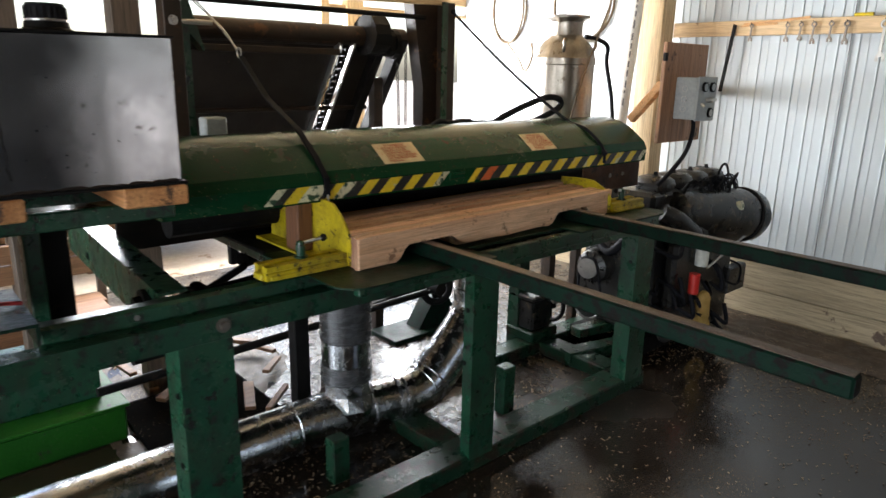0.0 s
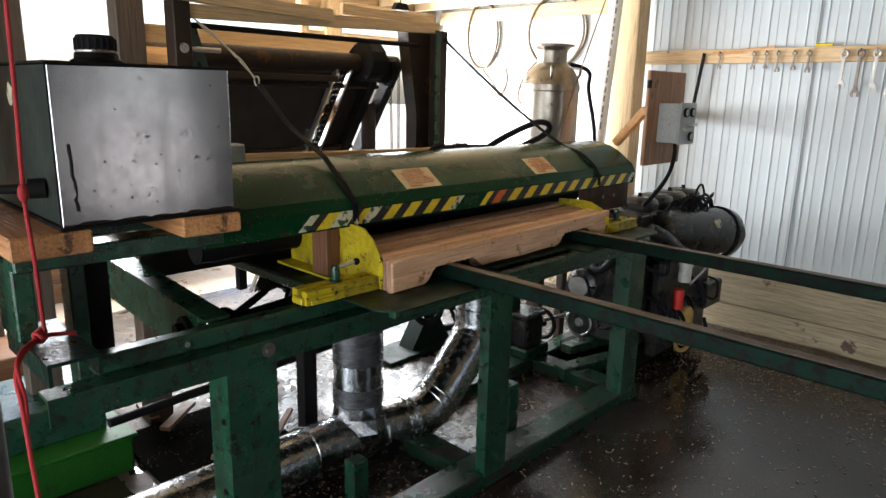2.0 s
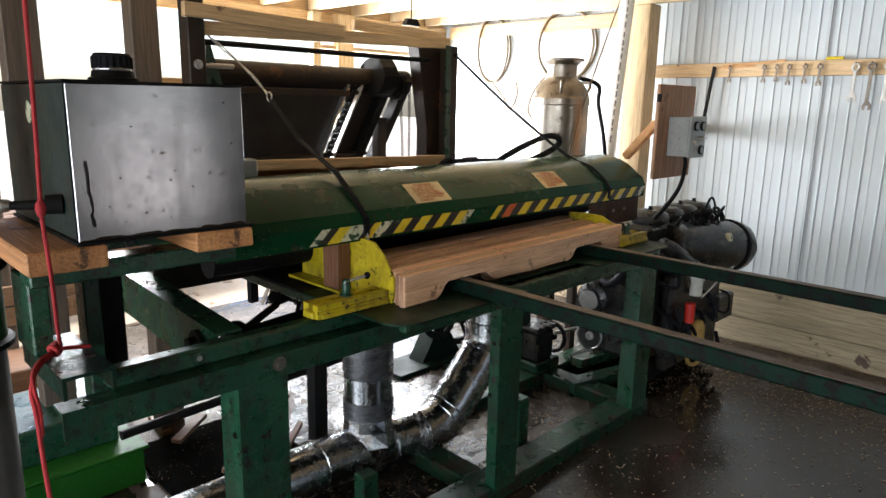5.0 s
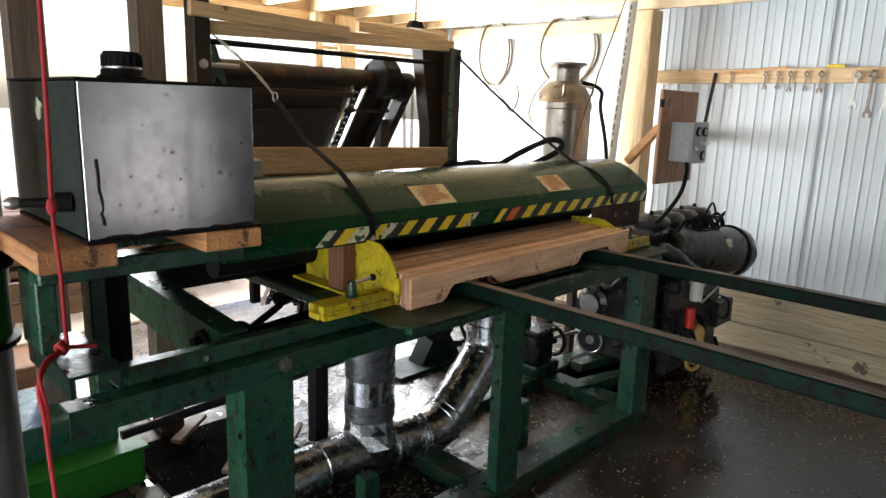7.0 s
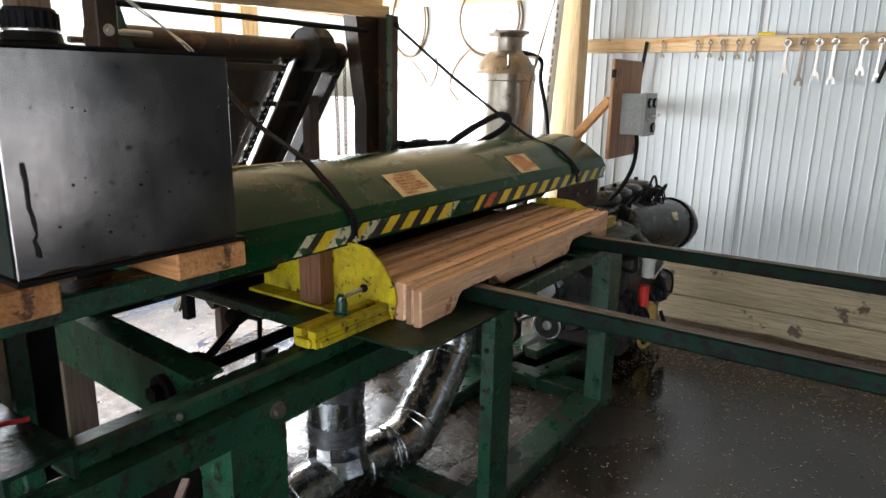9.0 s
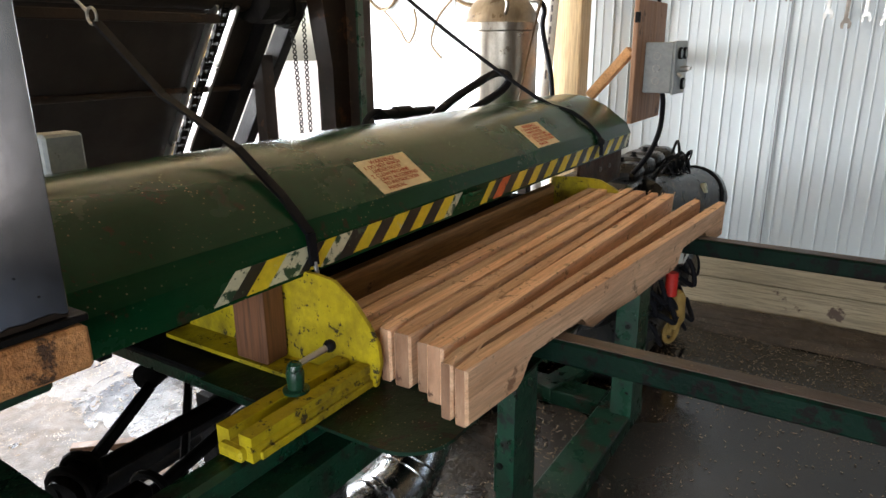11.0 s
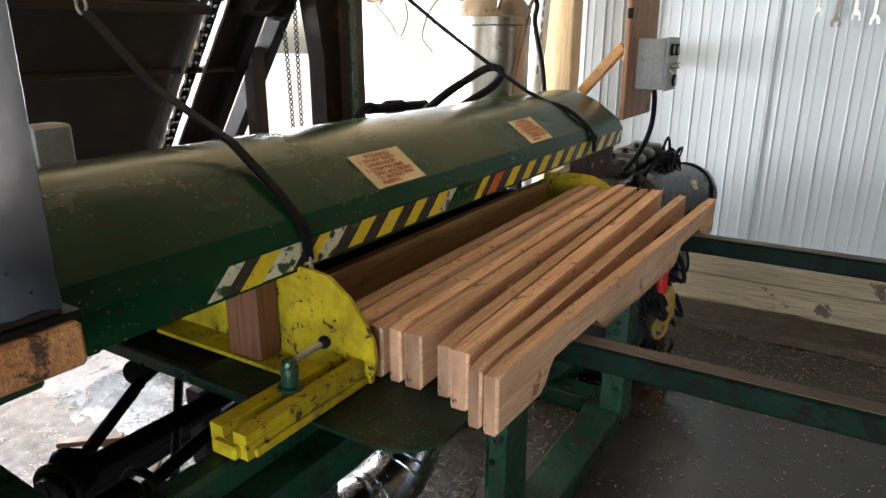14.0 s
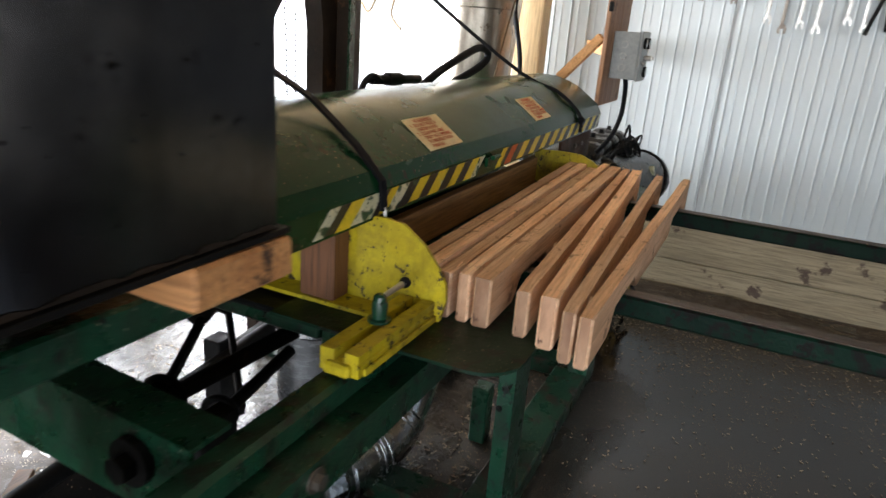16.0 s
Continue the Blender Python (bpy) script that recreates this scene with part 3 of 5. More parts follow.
    part("upper_beam", B((0.118, 0.583, 1.96, 2.04, 1.128, 1.172)), GREEN, m)
    # short angle shelf at the rail's end
    part("angle_shelf", prism([(0.140, 0.895), (0.148, 0.895), (0.148, 0.938), (0.239, 0.938), (0.239, 0.895), (0.247, 0.895), (0.247, 0.946), (0.140, 0.946)], 1, 1.59, 1.898), WETGREEN, m)
    # bed plates
    pl = [(0.925, 1.90), (0.925, 1.50)] + [(1.005 - 0.08 * math.cos(a), 1.50 - 0.08 * math.sin(a)) for a in np.linspace(0.2, 1.571, 7)] + [(1.50, 1.42), (1.50, 1.56), (2.0, 1.56), (2.0, 1.47)] + [(2.56 + 0.07 * math.sin(a), 1.54 - 0.07 * math.cos(a)) for a in np.linspace(0, 1.571, 5)] + [(2.63, 1.90)]
    part("bed_plate", prism(pl, 2, 0.9145, 0.9205), BEDGREEN, m)
    part("bed_beam", B((0.95, 2.6, 1.72, 1.80, 0.84, 0.913)), GREEN, m)
    part("bed_edge", B((1.02, 2.55, 1.500, 1.53, 0.862, 0.913)), GREEN, m)
    # outfeed beams that run out over the floor
    for x, y0 in ((1.300, 0.33), (2.105, -0.6)):
        bm = B((x + 0.006, x + 0.048, y0, 1.66, 0.921, 0.967), bev=0.005)
        b = part("outfeed_beam", bm, DARKGREEN, m, "long dark green square outfeed tube")
        part("wear_strip", B((x + 0.010, x + 0.044, y0 + 0.003, 1.66, 0.9672, 0.9695), bev=0.001), RAILTOP, b, "bare rubbed steel top")
        if y0 > 0:
            # near-black plate on the solid end, in place of the hollow's shade
            part("open_end", B((x + 0.011, x + 0.043, y0 - 0.001, y0 + 0.01, 0.926, 0.962), bev=0), STEEL_K, b)
    part("beam_leg", B((2.11, 2.155, -0.55, -0.5, 0.0, 0.92)), GREEN, m)
    # hood
    hp = [(1.765, 1.094), (1.760, 1.152), (1.778, 1.186), (1.866, 1.249), (1.915, 1.270), (1.97, 1.284), (2.03, 1.288), (2.10, 1.280), (2.17, 1.258), (2.235, 1.215), (2.28, 1.15), (2.30, 1.08)]
    inner = [(y + (0.006 if y < 2.03 else -0.006), z - 0.006) for y, z in hp]
    inner[0] = (1.771, 1.094)
    inner[-1] = (2.294, 1.08)
    prof = hp + inner[::-1]
    hood = part("hood", prism(prof, 0, 0.583, 2.862), HOODGREEN, m, "arched green sheet-steel hood with worn paint", smooth=True)
    hood.data.set_sharp_from_angle(angle=radians(18))
    part("hood_end", prism(hp, 0, 2.855, 2.861), HOODGREEN, m)
    part("hood_end", prism(hp, 0, 0.584, 0.592), HOODGREEN, m)
    part("hood_latch", B((1.585, 1.66, 1.748, 1.757, 1.118, 1.142)), HOODGREEN, hood)
    part("hood_latch", B((1.60, 1.65, 1.735, 1.749, 1.136, 1.146)), HOODGREEN, hood)
    # hazard tape on the lip: slanted pieces one by one
    def lip(x0, x1, mt, lean=0.044, z1=1.147):
        bm = bmesh.new()
        wob = lambda x: x + 0.006 * noise.noise(Vector((x * 40, 0, 0)))
        x0, x1 = wob(x0), wob(x1)
        z0 = 1.1 + 0.006 * noise.noise(Vector((x0 * 23, 5, 0)))
        f = lambda z: 1.765 - (z - 1.094) * 0.086 - 0.0012
        a = [Vector((x0, f(z0), z0)), Vector((x1, f(z0), z0)), Vector((x1 + lean, f(z1), z1)), Vector((x0 + lean, f(z1), z1))]
        v1 = [bm.verts.new(p) for p in a]
        v2 = [bm.verts.new(p + Vector((0, 0.001, 0))) for p in a]
        bm.faces.new(v1)
        bm.faces.new(v2)
        for i in range(4):
            bm.faces.new((v1[i], v1[(i + 1) % 4], v2[(i + 1) % 4], v2[i]))
        part("hazard_stripe", bm, mt, hood)
    seq = [(0.87, 0.905, TAPE_W), (0.905, 0.935, TAPE_K), (0.935, 0.98, TAPE_Y), (0.98, 1.05, TAPE_W), (1.05, 1.075, TAPE_K), (1.075, 1.105, TAPE_Y), (1.105, 1.15, TAPE_W)]
    x = 1.15
    i = 0
    while x < 1.50:
        seq.append((x, x + 0.046, TAPE_K if i % 2 == 0 else TAPE_Y))
        x += 0.046
        i += 1
    seq.append((1.515, 1.55, TAPE_W))
    seq += [(1.685, 1.72, TAPE_Y), (1.72, 1.752, TAPE_K), (1.752, 1.80, TAPE_R)]
    x = 1.80
    i = 0
    while x < 2.76:
        seq.append((x, x + 0.052, TAPE_K if i % 2 == 0 else TAPE_Y))
        x += 0.052
        i += 1
    seq.append((2.79, 2.82, TAPE_W))
    for x0, x1, mt in seq:
        lip(x0, x1, mt)
    # warning labels
    lines = ["WARNING!", "1. DO NOT REACH", "    UNDER HOOD", "2. CLEAN MACHINE", "    ONLY ACCORDING", "    TO INSTRUCTION", "    MANUAL"]
    slope = math.atan2(1.249 - 1.186, 1.866 - 1.778)
    for xc, w in ((1.408, 0.172), (2.135, 0.155)):
        mm = Matrix.Translation((xc, 1.822 - 0.0015, 1.2175 + 0.001)) @ Euler((slope, 0, 0)).to_matrix().to_4x4()
        bm = bmesh.new()
        bmesh.ops.create_cube(bm, size=1.0, matrix=mm @ Matrix.Diagonal((w, 0.098, 0.001, 1)))
        lab = part("warning_label", bm, PAPER, hood, "cream label with red warning text")
        for k, t in enumerate(lines):
            mt = Matrix.Translation((xc, 1.822 - 0.0015, 1.2175 + 0.001)) @ Euler((slope, 0, 0)).to_matrix().to_4x4() @ Matrix.Translation((0 if k == 0 else -0.075 * w / 0.172, 0.038 - 0.0128 * k, 0.0012))
            lettering(t, 0.0145 if k else 0.017, REDINK, hood, mt, align="LEFT" if k else "CENTER")
    # end plate and guide board under the hood, with dark plates added inside
    part("side_plate", B((2.42, 2.862, 1.79, 1.80, 0.97, 1.092)), SIDERUST, m, "rusty brown steel side plate")
    part("side_plate_bolt", bolt((2.62, 1.789, 1.04), (0, -1, 0), 0.006, 0.006), OLDSTEEL, m)
    part("side_plate_bolt", bolt((2.72, 1.789, 1.04), (0, -1, 0), 0.006, 0.006), OLDSTEEL, m)
    # added dark plate: hides the bright floor so the hood's inside looks shaded
    part("bed_pan", B((0.95, 2.62, 1.905, 2.255, 0.9, 0.914)), STEEL_K, m)
    part("cutter_shaft", rod((0.70, 2.08, 1.02), (2.80, 2.08, 1.02), 0.05), STEEL_K, m)
    # dark back plate, added likewise for the shade inside the hood
    part("inner_back", B((0.60, 2.85, 2.26, 2.27, 0.9, 1.09)), STEEL_RUST, m)
    return m


def fence(x, side, name_label):
    """Yellow side guide with clamp bar; side -1 reaches to smaller x."""
    f = thing("side_guide", (x, 1.75, 0.921), name_label, "guide", "yellow side guides")
    pts = [(2.10, 0.922), (2.10, 0.99), (1.90, 1.092), (1.79, 1.102), (1.737, 1.103), (1.697, 1.098), (1.652, 1.066), (1.622, 1.030), (1.605, 1.000), (1.601, 0.968), (1.612, 0.922)]
    if side > 0:
        pts = [(min(y, 1.87), z - max(0, z - 0.98) * 0.40) for y, z in pts]
    part("guide_plate", prism(pts, 0, x - 0.004, x + 0.004), YELLOW, f)
    a, b = sorted((x + side * 0.005, x + side * 0.062))
    yb = 2.1 if side < 0 else 1.87
    part("base_flange", prism([(a, 1.66), (b, 1.66), (b, yb), (a, yb)], 2, 0.922, 0.93), YELLOW, f)
    return f


def clamp(x0, x1, y0, y1, knob_at, lever_to):
    c = thing("clamp_bar", ((x0 + x1) / 2, (y0 + y1) / 2, 0.921), "chipped yellow slotted clamp bar with a green cast lever nut", "clamp", "yellow clamp bars")
    w = (y1 - y0)
    part("slotted_bar", prism([(y0, 0.922), (y1, 0.922), (y1, 0.962), (y1 - 0.36 * w, 0.962), (y1 - 0.36 * w, 0.944), (y0 + 0.36 * w, 0.944), (y0 + 0.36 * w, 0.962), (y0, 0.962), (y0, 0.948), (y0 + 0.004, 0.945), (y0, 0.942)], 0, x0, x1), YELLOW, c)
    part("slot_block", B((x0 - 0.012, x0 + 0.05, y0 + 0.012, y1 - 0.012, 0.9225, 0.9435), bev=0.004), YELLOW, c)
    part("edge_lip", B((x0 + 0.012, x1, y0 - 0.006, y0 - 0.0005, 0.9225, 0.936), bev=0.002), YELLOW, c)
    rng = random.Random(int(x0 * 100))
    for k in range(14):
        x = rng.uniform(x0 + 0.02, x1 - 0.02)
        part("grit", ball((x, (y0 + y1) / 2 + rng.uniform(-0.008, 0.008), 0.9445), rng.uniform(0.003, 0.006), flat=(1.6, 1, 0.5), seg=6), DRIFT, c)
    kx, ky = knob_at
    part("nut", lathe([(0.021, 0), (0.021, 0.004), (0.013, 0.006), (0.0145, 0.03), (0.011, 0.046), (0.006, 0.05)], (kx, ky, 0.9625)), GREEN, c, "green cast nut", smooth=True)
    part("lever", rod((kx, ky, 1.004), lever_to, 0.005, 0.006), STEEL, c)
    part("lever_ball", ball(lever_to, 0.011), STEEL_K, c, smooth=True)
    return c


TANKSIDE = mat("dark_tank_paint", (0.008, 0.016, 0.014), (0.016, 0.026, 0.022), (0.3, 0.5), scale=5, wear=((0.03, 0.02, 0.014), 0.40, 16.0), bump=0.15, spec=0.3)


# ---------------------------------------------------------------- things on and round the machine
def tank():
    t = thing("fuel_tank", (0.39, 1.85, 1.226), "square brushed steel tank with black filler cap", "tank")
    bm = B((0.202, 0.583, 1.60, 2.10, 1.228, 1.552), bev=0.0015)
    for v in bm.verts:
        if abs(v.co.y - 1.60) < 0.01:
            v.co.z += 0.008 * (v.co.x - 0.39)
    part("tank_body", bm, TANK, t)
    part("top_flange", B((0.196, 0.589, 1.594, 2.106, 1.5525, 1.558), bev=0.001), STEEL_K, t)
    part("bottom_flange", B((0.196, 0.596, 1.592, 2.106, 1.220, 1.2275), bev=0.001), STEEL_K, t)
    part("side_sheet", B((0.1995, 0.2015, 1.606, 2.095, 1.232, 1.550), bev=0), TANKSIDE, t, "dark green painted side")
    n = part("filler_neck", lathe([(0.058, 0), (0.058, 0.012), (0.050, 0.016), (0.048, 0.03)], (0.40, 1.90, 1.558)), STEEL_K, t, smooth=True)
    cap = lathe([(0.042, 0.03), (0.044, 0.034), (0.044, 0.066), (0.040, 0.072)], (0.40, 1.90, 1.558), seg=24)
    part("filler_cap", cap, RUBBER, t, "black ribbed screw cap")
    for k in range(20):
        a = k * math.pi / 10
        part("cap_rib", rod((0.40 + 0.044 * math.cos(a), 1.90 + 0.044 * math.sin(a), 1.594), (0.40 + 0.044 * math.cos(a), 1.90 + 0.044 * math.sin(a), 1.622), 0.0035, seg=6), RUBBER, t)
    part("cap_ring", ring((0.40, 1.90, 1.592), (0, 0, 1), 0.042, 0.004), STEEL, t)
    stain = []
    rng = random.Random(4)
    for k in range(12, 24):
        stain.append((0.222 + 0.0005 * k + rng.uniform(-0.002, 0.002), 1.5985, 1.545 - k * 0.0125))
    part("weld_run", rough_up(sweep(stain, 0.0026, 6, smooth=1), 0.004, 60), STEEL_K, t, "dark dribbled weld run")
    foot = [(0.204, 1.2285)] + [(0.204 + 0.0135 * k, 1.2295 + 0.006 * rng.random()) for k in range(28)] + [(0.582, 1.2285)]
    part("grime_band", prism(foot, 1, 1.5984, 1.5993), STEEL_RUST, t, "rusty grime along the foot")
    for k in range(26):
        x, z = rng.uniform(0.25, 0.57), rng.uniform(1.25, 1.53)
        part("speck", rod((x, 1.5997, z), (x, 1.5988, z), rng.uniform(0.0008, 0.0022), seg=7), STEEL_K, t)
    part("sticker", rod((0.1994, 1.86, 1.49), (0.198, 1.86, 1.49), 0.026), TAPE_W, t, "round pale sticker")
    part("valve", rod((0.20, 1.68, 1.30), (0.10, 1.72, 1.30), 0.012, 0.009, bm=rod((0.2, 1.68, 1.30), (0.17, 1.69, 1.30), 0.021)), STEEL_K, t, "dark steel drain valve", smooth=True)
    part("fitting", ball((0.10, 1.72, 1.30), 0.014, flat=(1.4, 1, 1)), STEEL, t, smooth=True)
    for x0, x1, y1 in ((0.445, 0.592, 2.08), (0.099, 0.252, 2.08)):
        bm = B((x0, x1, 1.585, y1, 1.1725, 1.2195), bev=0.004)
        solo("timber_block", rough_up(bm, 0.003, 9, x0), BLOCK, ((x0 + x1) / 2, 1.8, 1.1725), "orange sawn timber block under the tank", "block", "blocks under the tank")


def duct():
    d = thing("dust_duct", (1.36, 2.15, 0), "galvanised dust extraction ducting with taped joints", "duct")
    c = (1.375, 2.12)
    part("riser", rod((*c, 0.30), (*c, 0.86), 0.1, seg=28), GALV, d, smooth=True)
    part("tape_wrap", lathe([(0.1, 0.45), (0.103, 0.452), (0.104, 0.50), (0.102, 0.56), (0.104, 0.62), (0.103, 0.66), (0.1, 0.662)], (*c, 0)), DUCTTAPE, d, "wrinkled silver tape", smooth=True)
    part("tape_wrap", rough_up(lathe([(0.1, 0.275), (0.104, 0.277), (0.105, 0.31), (0.104, 0.35), (0.1, 0.352)], (*c, 0)), 0.003, 30), DUCTTAPE, d, "wrinkled silver tape", smooth=True)
    part("main_pipe", rod((-0.6, 2.13, 0.125), (1.32, 2.125, 0.125), 0.1, seg=28), GALV, d, smooth=True)
    part("saddle", rough_up(lathe([(0.101, 0.0), (0.106, -0.06), (0.118, -0.12), (0.112, -0.17)], (*c, 0.285), seg=12), 0.006, 14), GALV, d, "folded galvanised tee saddle")
    line = [(1.25, 2.125, 0.125), (1.47, 2.115, 0.110), (1.64, 2.09, 0.106), (1.76, 2.08, 0.135), (1.88, 2.085, 0.225), (2.03, 2.095, 0.36), (2.075, 2.10, 0.43), (2.085, 2.105, 0.52), (2.085, 2.105, 0.86)]
    part("elbow_pipe", sweep(line, 0.103, 26), GALV, d, smooth=True)
    for p, n in (((1.47, 2.112, 0.111), (1, -0.15, 0)), ((1.60, 2.085, 0.108), (1, -0.2, 0)), ((1.63, 2.079, 0.108), (1, -0.2, 0)), ((1.76, 2.08, 0.135), (1, 0, 0.45)), ((1.80, 2.081, 0.163), (1, 0, 0.7)), ((2.05, 2.097, 0.39), (0.5, 0, 1)), ((2.085, 2.105, 0.53), (0, 0, 1)), ((2.085, 2.105, 0.60), (0, 0, 1)), ((1.12, 2.128, 0.125), (1, 0, 0))):
        part("seam_bead", ring(p, n, 0.1035, 0.0045), GALV, d, smooth=True)


def engine():
    e = thing("engine", (3.3, 1.95, 0), "oily black four-cylinder engine on a skid", "engine")
    part("block", rough_up(B((3.05, 3.82, 1.78, 2.22, 0.28, 0.80), bev=0.03), 0.012, 9), ENGINE, e)
    part("oil_pan", rough_up(B((3.10, 3.76, 1.82, 2.18, 0.10, 0.28), bev=0.03), 0.01, 9), ENGINE, e)
    part("head", rough_up(B((3.04, 3.78, 1.80, 2.16, 0.80, 0.90), bev=0.02), 0.008, 9), ENGINE, e)
    for i in range(4):
        cover = B((3.12 + i * 0.18, 3.27 + i * 0.18, 1.80, 1.99, 0.89, 0.975), bev=0.028)
        bmesh.ops.bevel(cover, geom=list(cover.edges), offset=0.008, segments=2, affect="EDGES")
        part("rocker_cover", rough_up(cover, 0.006, 14, i), ENGINE, e, "rounded rocker cover", smooth=True)
        part("cover_stud", bolt((3.195 + i * 0.18, 1.895, 0.976), (0, 0, 1), 0.012, 0.02), STEEL_K, e)
        part("injector", rod((3.27 + i * 0.18, 1.79, 0.86), (3.27 + i * 0.18, 1.74, 0.95), 0.014, 0.009, seg=8), STEEL_K, e)
        part("fuel_line", sweep([(3.27 + i * 0.18, 1.742, 0.95), (3.29 + i * 0.16, 1.72, 0.962), (3.33 + i * 0.12, 1.71, 0.935), (3.40 + i * 0.06, 1.71, 0.90)], 0.005, 6), STEEL_K, e, smooth=True)
    part("lifting_eye", sweep([(3.70, 1.80, 0.95), (3.715, 1.79, 1.0), (3.76, 1.79, 1.005), (3.80, 1.79, 0.96), (3.80, 1.79, 0.92)], 0.007, 8), STEEL_K, e, smooth=True)
    can = lathe([(0.06, -0.02), (0.10, 0.0), (0.112, 0.06), (0.142, 0.50), (0.150, 0.54), (0.150, 0.60), (0.143, 0.605), (0.150, 0.62), (0.158, 0.64), (0.155, 0.70), (0.12, 0.74)], (3.22, 1.78, 0.80), (0.985, -0.11, -0.135))
    part("canister", rough_up(can, 0.006, 14), CANISTER, e, "dark grey tapered air cleaner housing", smooth=True)
    part("canister_band", ring((3.22 + 0.985 * 0.62, 1.78 - 0.11 * 0.62, 0.80 - 0.135 * 0.62), (0.985, -0.11, -0.135), 0.153, 0.010), STEEL_K, e, smooth=True)
    part("sticker", rod((3.62, 1.628, 0.805), (3.62, 1.604, 0.813), 0.026), TAPE_W, e)
    part("manifold", sweep([(3.05, 1.75, 0.82), (3.12, 1.70, 0.78), (3.25, 1.68, 0.70), (3.38, 1.70, 0.66)], 0.045, 12), ENGINE, e, smooth=True)
    part("filter_bowl", rod((3.33, 1.65, 0.51), (3.33, 1.65, 0.60), 0.035, bm=rod((3.33, 1.65, 0.60), (3.33, 1.65, 0.63), 0.042)), PLASTIC_W, e, "white filter bowl", smooth=True)
    part("red_can", rod((3.255, 1.64, 0.37), (3.255, 1.64, 0.48), 0.028), RED, e, "small red cap", smooth=True)
    part("rag_boot", rough_up(ball((3.36, 1.63, 0.26), 0.07, flat=(0.8, 0.6, 1.4)), 0.02, 18), BROWNRAG, e, "ochre hanging leather flap", smooth=True)
    part("pulley", ring((3.42, 1.66, 0.13), (0.3, 1, 0), 0.06, 0.012, bm=rod((3.42, 1.65, 0.13), (3.42, 1.70, 0.13), 0.03)), BROWNRAG, e, smooth=True)
    part("dipstick", rod((3.34, 1.62, 0.50), (3.78, 1.62, 0.63), 0.007), STEEL, e)
    rng = random.Random(8)
    for i in range(24):
        p = Vector((3.1 + rng.uniform(0, 0.6), 1.70 + rng.uniform(-0.05, 0.1), rng.uniform(0.2, 0.72)))
        q = p + Vector((rng.uniform(-0.2, 0.25), rng.uniform(-0.05, 0.05), rng.uniform(-0.2, 0.1)))
        part("hose", sweep([p, (p + q) / 2 + Vector((0, -0.05, -0.07)), q, q + Vector((0.02, 0.1, 0.02))], rng.uniform(0.006, 0.014), 8), RUBBER, e, smooth=True)
    for i in range(22):
        p = Vector((3.35 + rng.uniform(0, 0.4), 1.74 + rng.uniform(0, 0.08), 0.905))
        part("wire", sweep([p, p + Vector((0.05, -0.03, 0.02 + rng.uniform(0, 0.03))), p + Vector((0.11, -0.05, 0.01)), p + Vector((0.13, -0.06, -0.05))], 0.004, 6), RUBBER, e, smooth=True)
    part("front_plate", rough_up(B((3.14, 3.80, 1.70, 1.77, 0.08, 0.64), bev=0.02), 0.012, 11), ENGINE, e)
    part("starter", rod((3.10, 1.70, 0.24), (3.36, 1.70, 0.24), 0.055), ENGINE, e, smooth=True)
    part("front_plate", B((3.70, 3.92, 1.66, 1.72, 0.26, 0.42), bev=0.01), ENGINE, e)
    part("radiator_core", B((3.80, 3.88, 1.76, 2.2, 0.15, 0.75), bev=0.01), ENGINE, e)
    part("skid", B((2.95, 3.90, 1.80, 1.88, 0.0, 0.10)), STEEL_K, e)
    part("skid", B((2.95, 3.90, 2.12, 2.20, 0.0, 0.10)), STEEL_K, e)
    part("flywheel_housing", rod((2.96, 2.0, 0.42), (3.05, 2.0, 0.42), 0.19, 0.22, seg=28), ENGINE, e, smooth=True)
    # alternator with its fan, belt and crank pulley facing the machine
    part("alternator", lathe([(0.05, -0.02), (0.085, 0.0), (0.092, 0.03), (0.092, 0.11), (0.07, 0.13)], (2.86, 2.02, 0.50), (1, 0.12, 0)), ENGINE, e, smooth=True)
    part("alternator_pulley", lathe([(0.02, -0.05), (0.055, -0.048), (0.045, -0.035), (0.055, -0.022), (0.03, -0.02)], (2.86, 2.02, 0.50), (1, 0.12, 0)), STEEL, e, "bright worn pulley", smooth=True)
    for k in range(10):
        a = k * math.pi / 5
        part("fan_blade", bar((2.845, 2.02 + 0.03 * math.cos(a), 0.50 + 0.03 * math.sin(a)), (2.85, 2.02 + 0.085 * math.cos(a), 0.50 + 0.085 * math.sin(a)), 0.014, 0.003, 0), STEEL_K, e)
    part("crank_pulley", lathe([(0.025, -0.04), (0.075, -0.04), (0.080, -0.035), (0.068, -0.02), (0.080, -0.005), (0.078, 0.0), (0.03, 0.02)], (2.86, 2.0, 0.30), (1, 0.12, 0)), ENGINE, e, smooth=True)
    part("crank_rim", ring((2.815, 1.995, 0.30), (1, 0.12, 0), 0.072, 0.006), STEEL, e, "rubbed pulley rim", smooth=True)
    part("crank_bolt", bolt((2.82, 1.995, 0.30), (-1, -0.12, 0), 0.016, 0.02), STEEL, e)
    part("belt", sweep([(2.835, 2.068, 0.52), (2.835, 2.02, 0.553), (2.835, 1.968, 0.52), (2.835, 1.925, 0.32), (2.835, 1.95, 0.25), (2.835, 2.0, 0.224), (2.835, 2.055, 0.255), (2.835, 2.078, 0.33)], 0.007, 8, None, True), RUBBER, e, smooth=True)
    part("radiator_hose", sweep([(3.02, 1.84, 0.72), (2.93, 1.86, 0.68), (2.88, 1.92, 0.60), (2.90, 2.0, 0.62)], 0.022, 10), RUBBER, e, smooth=True)


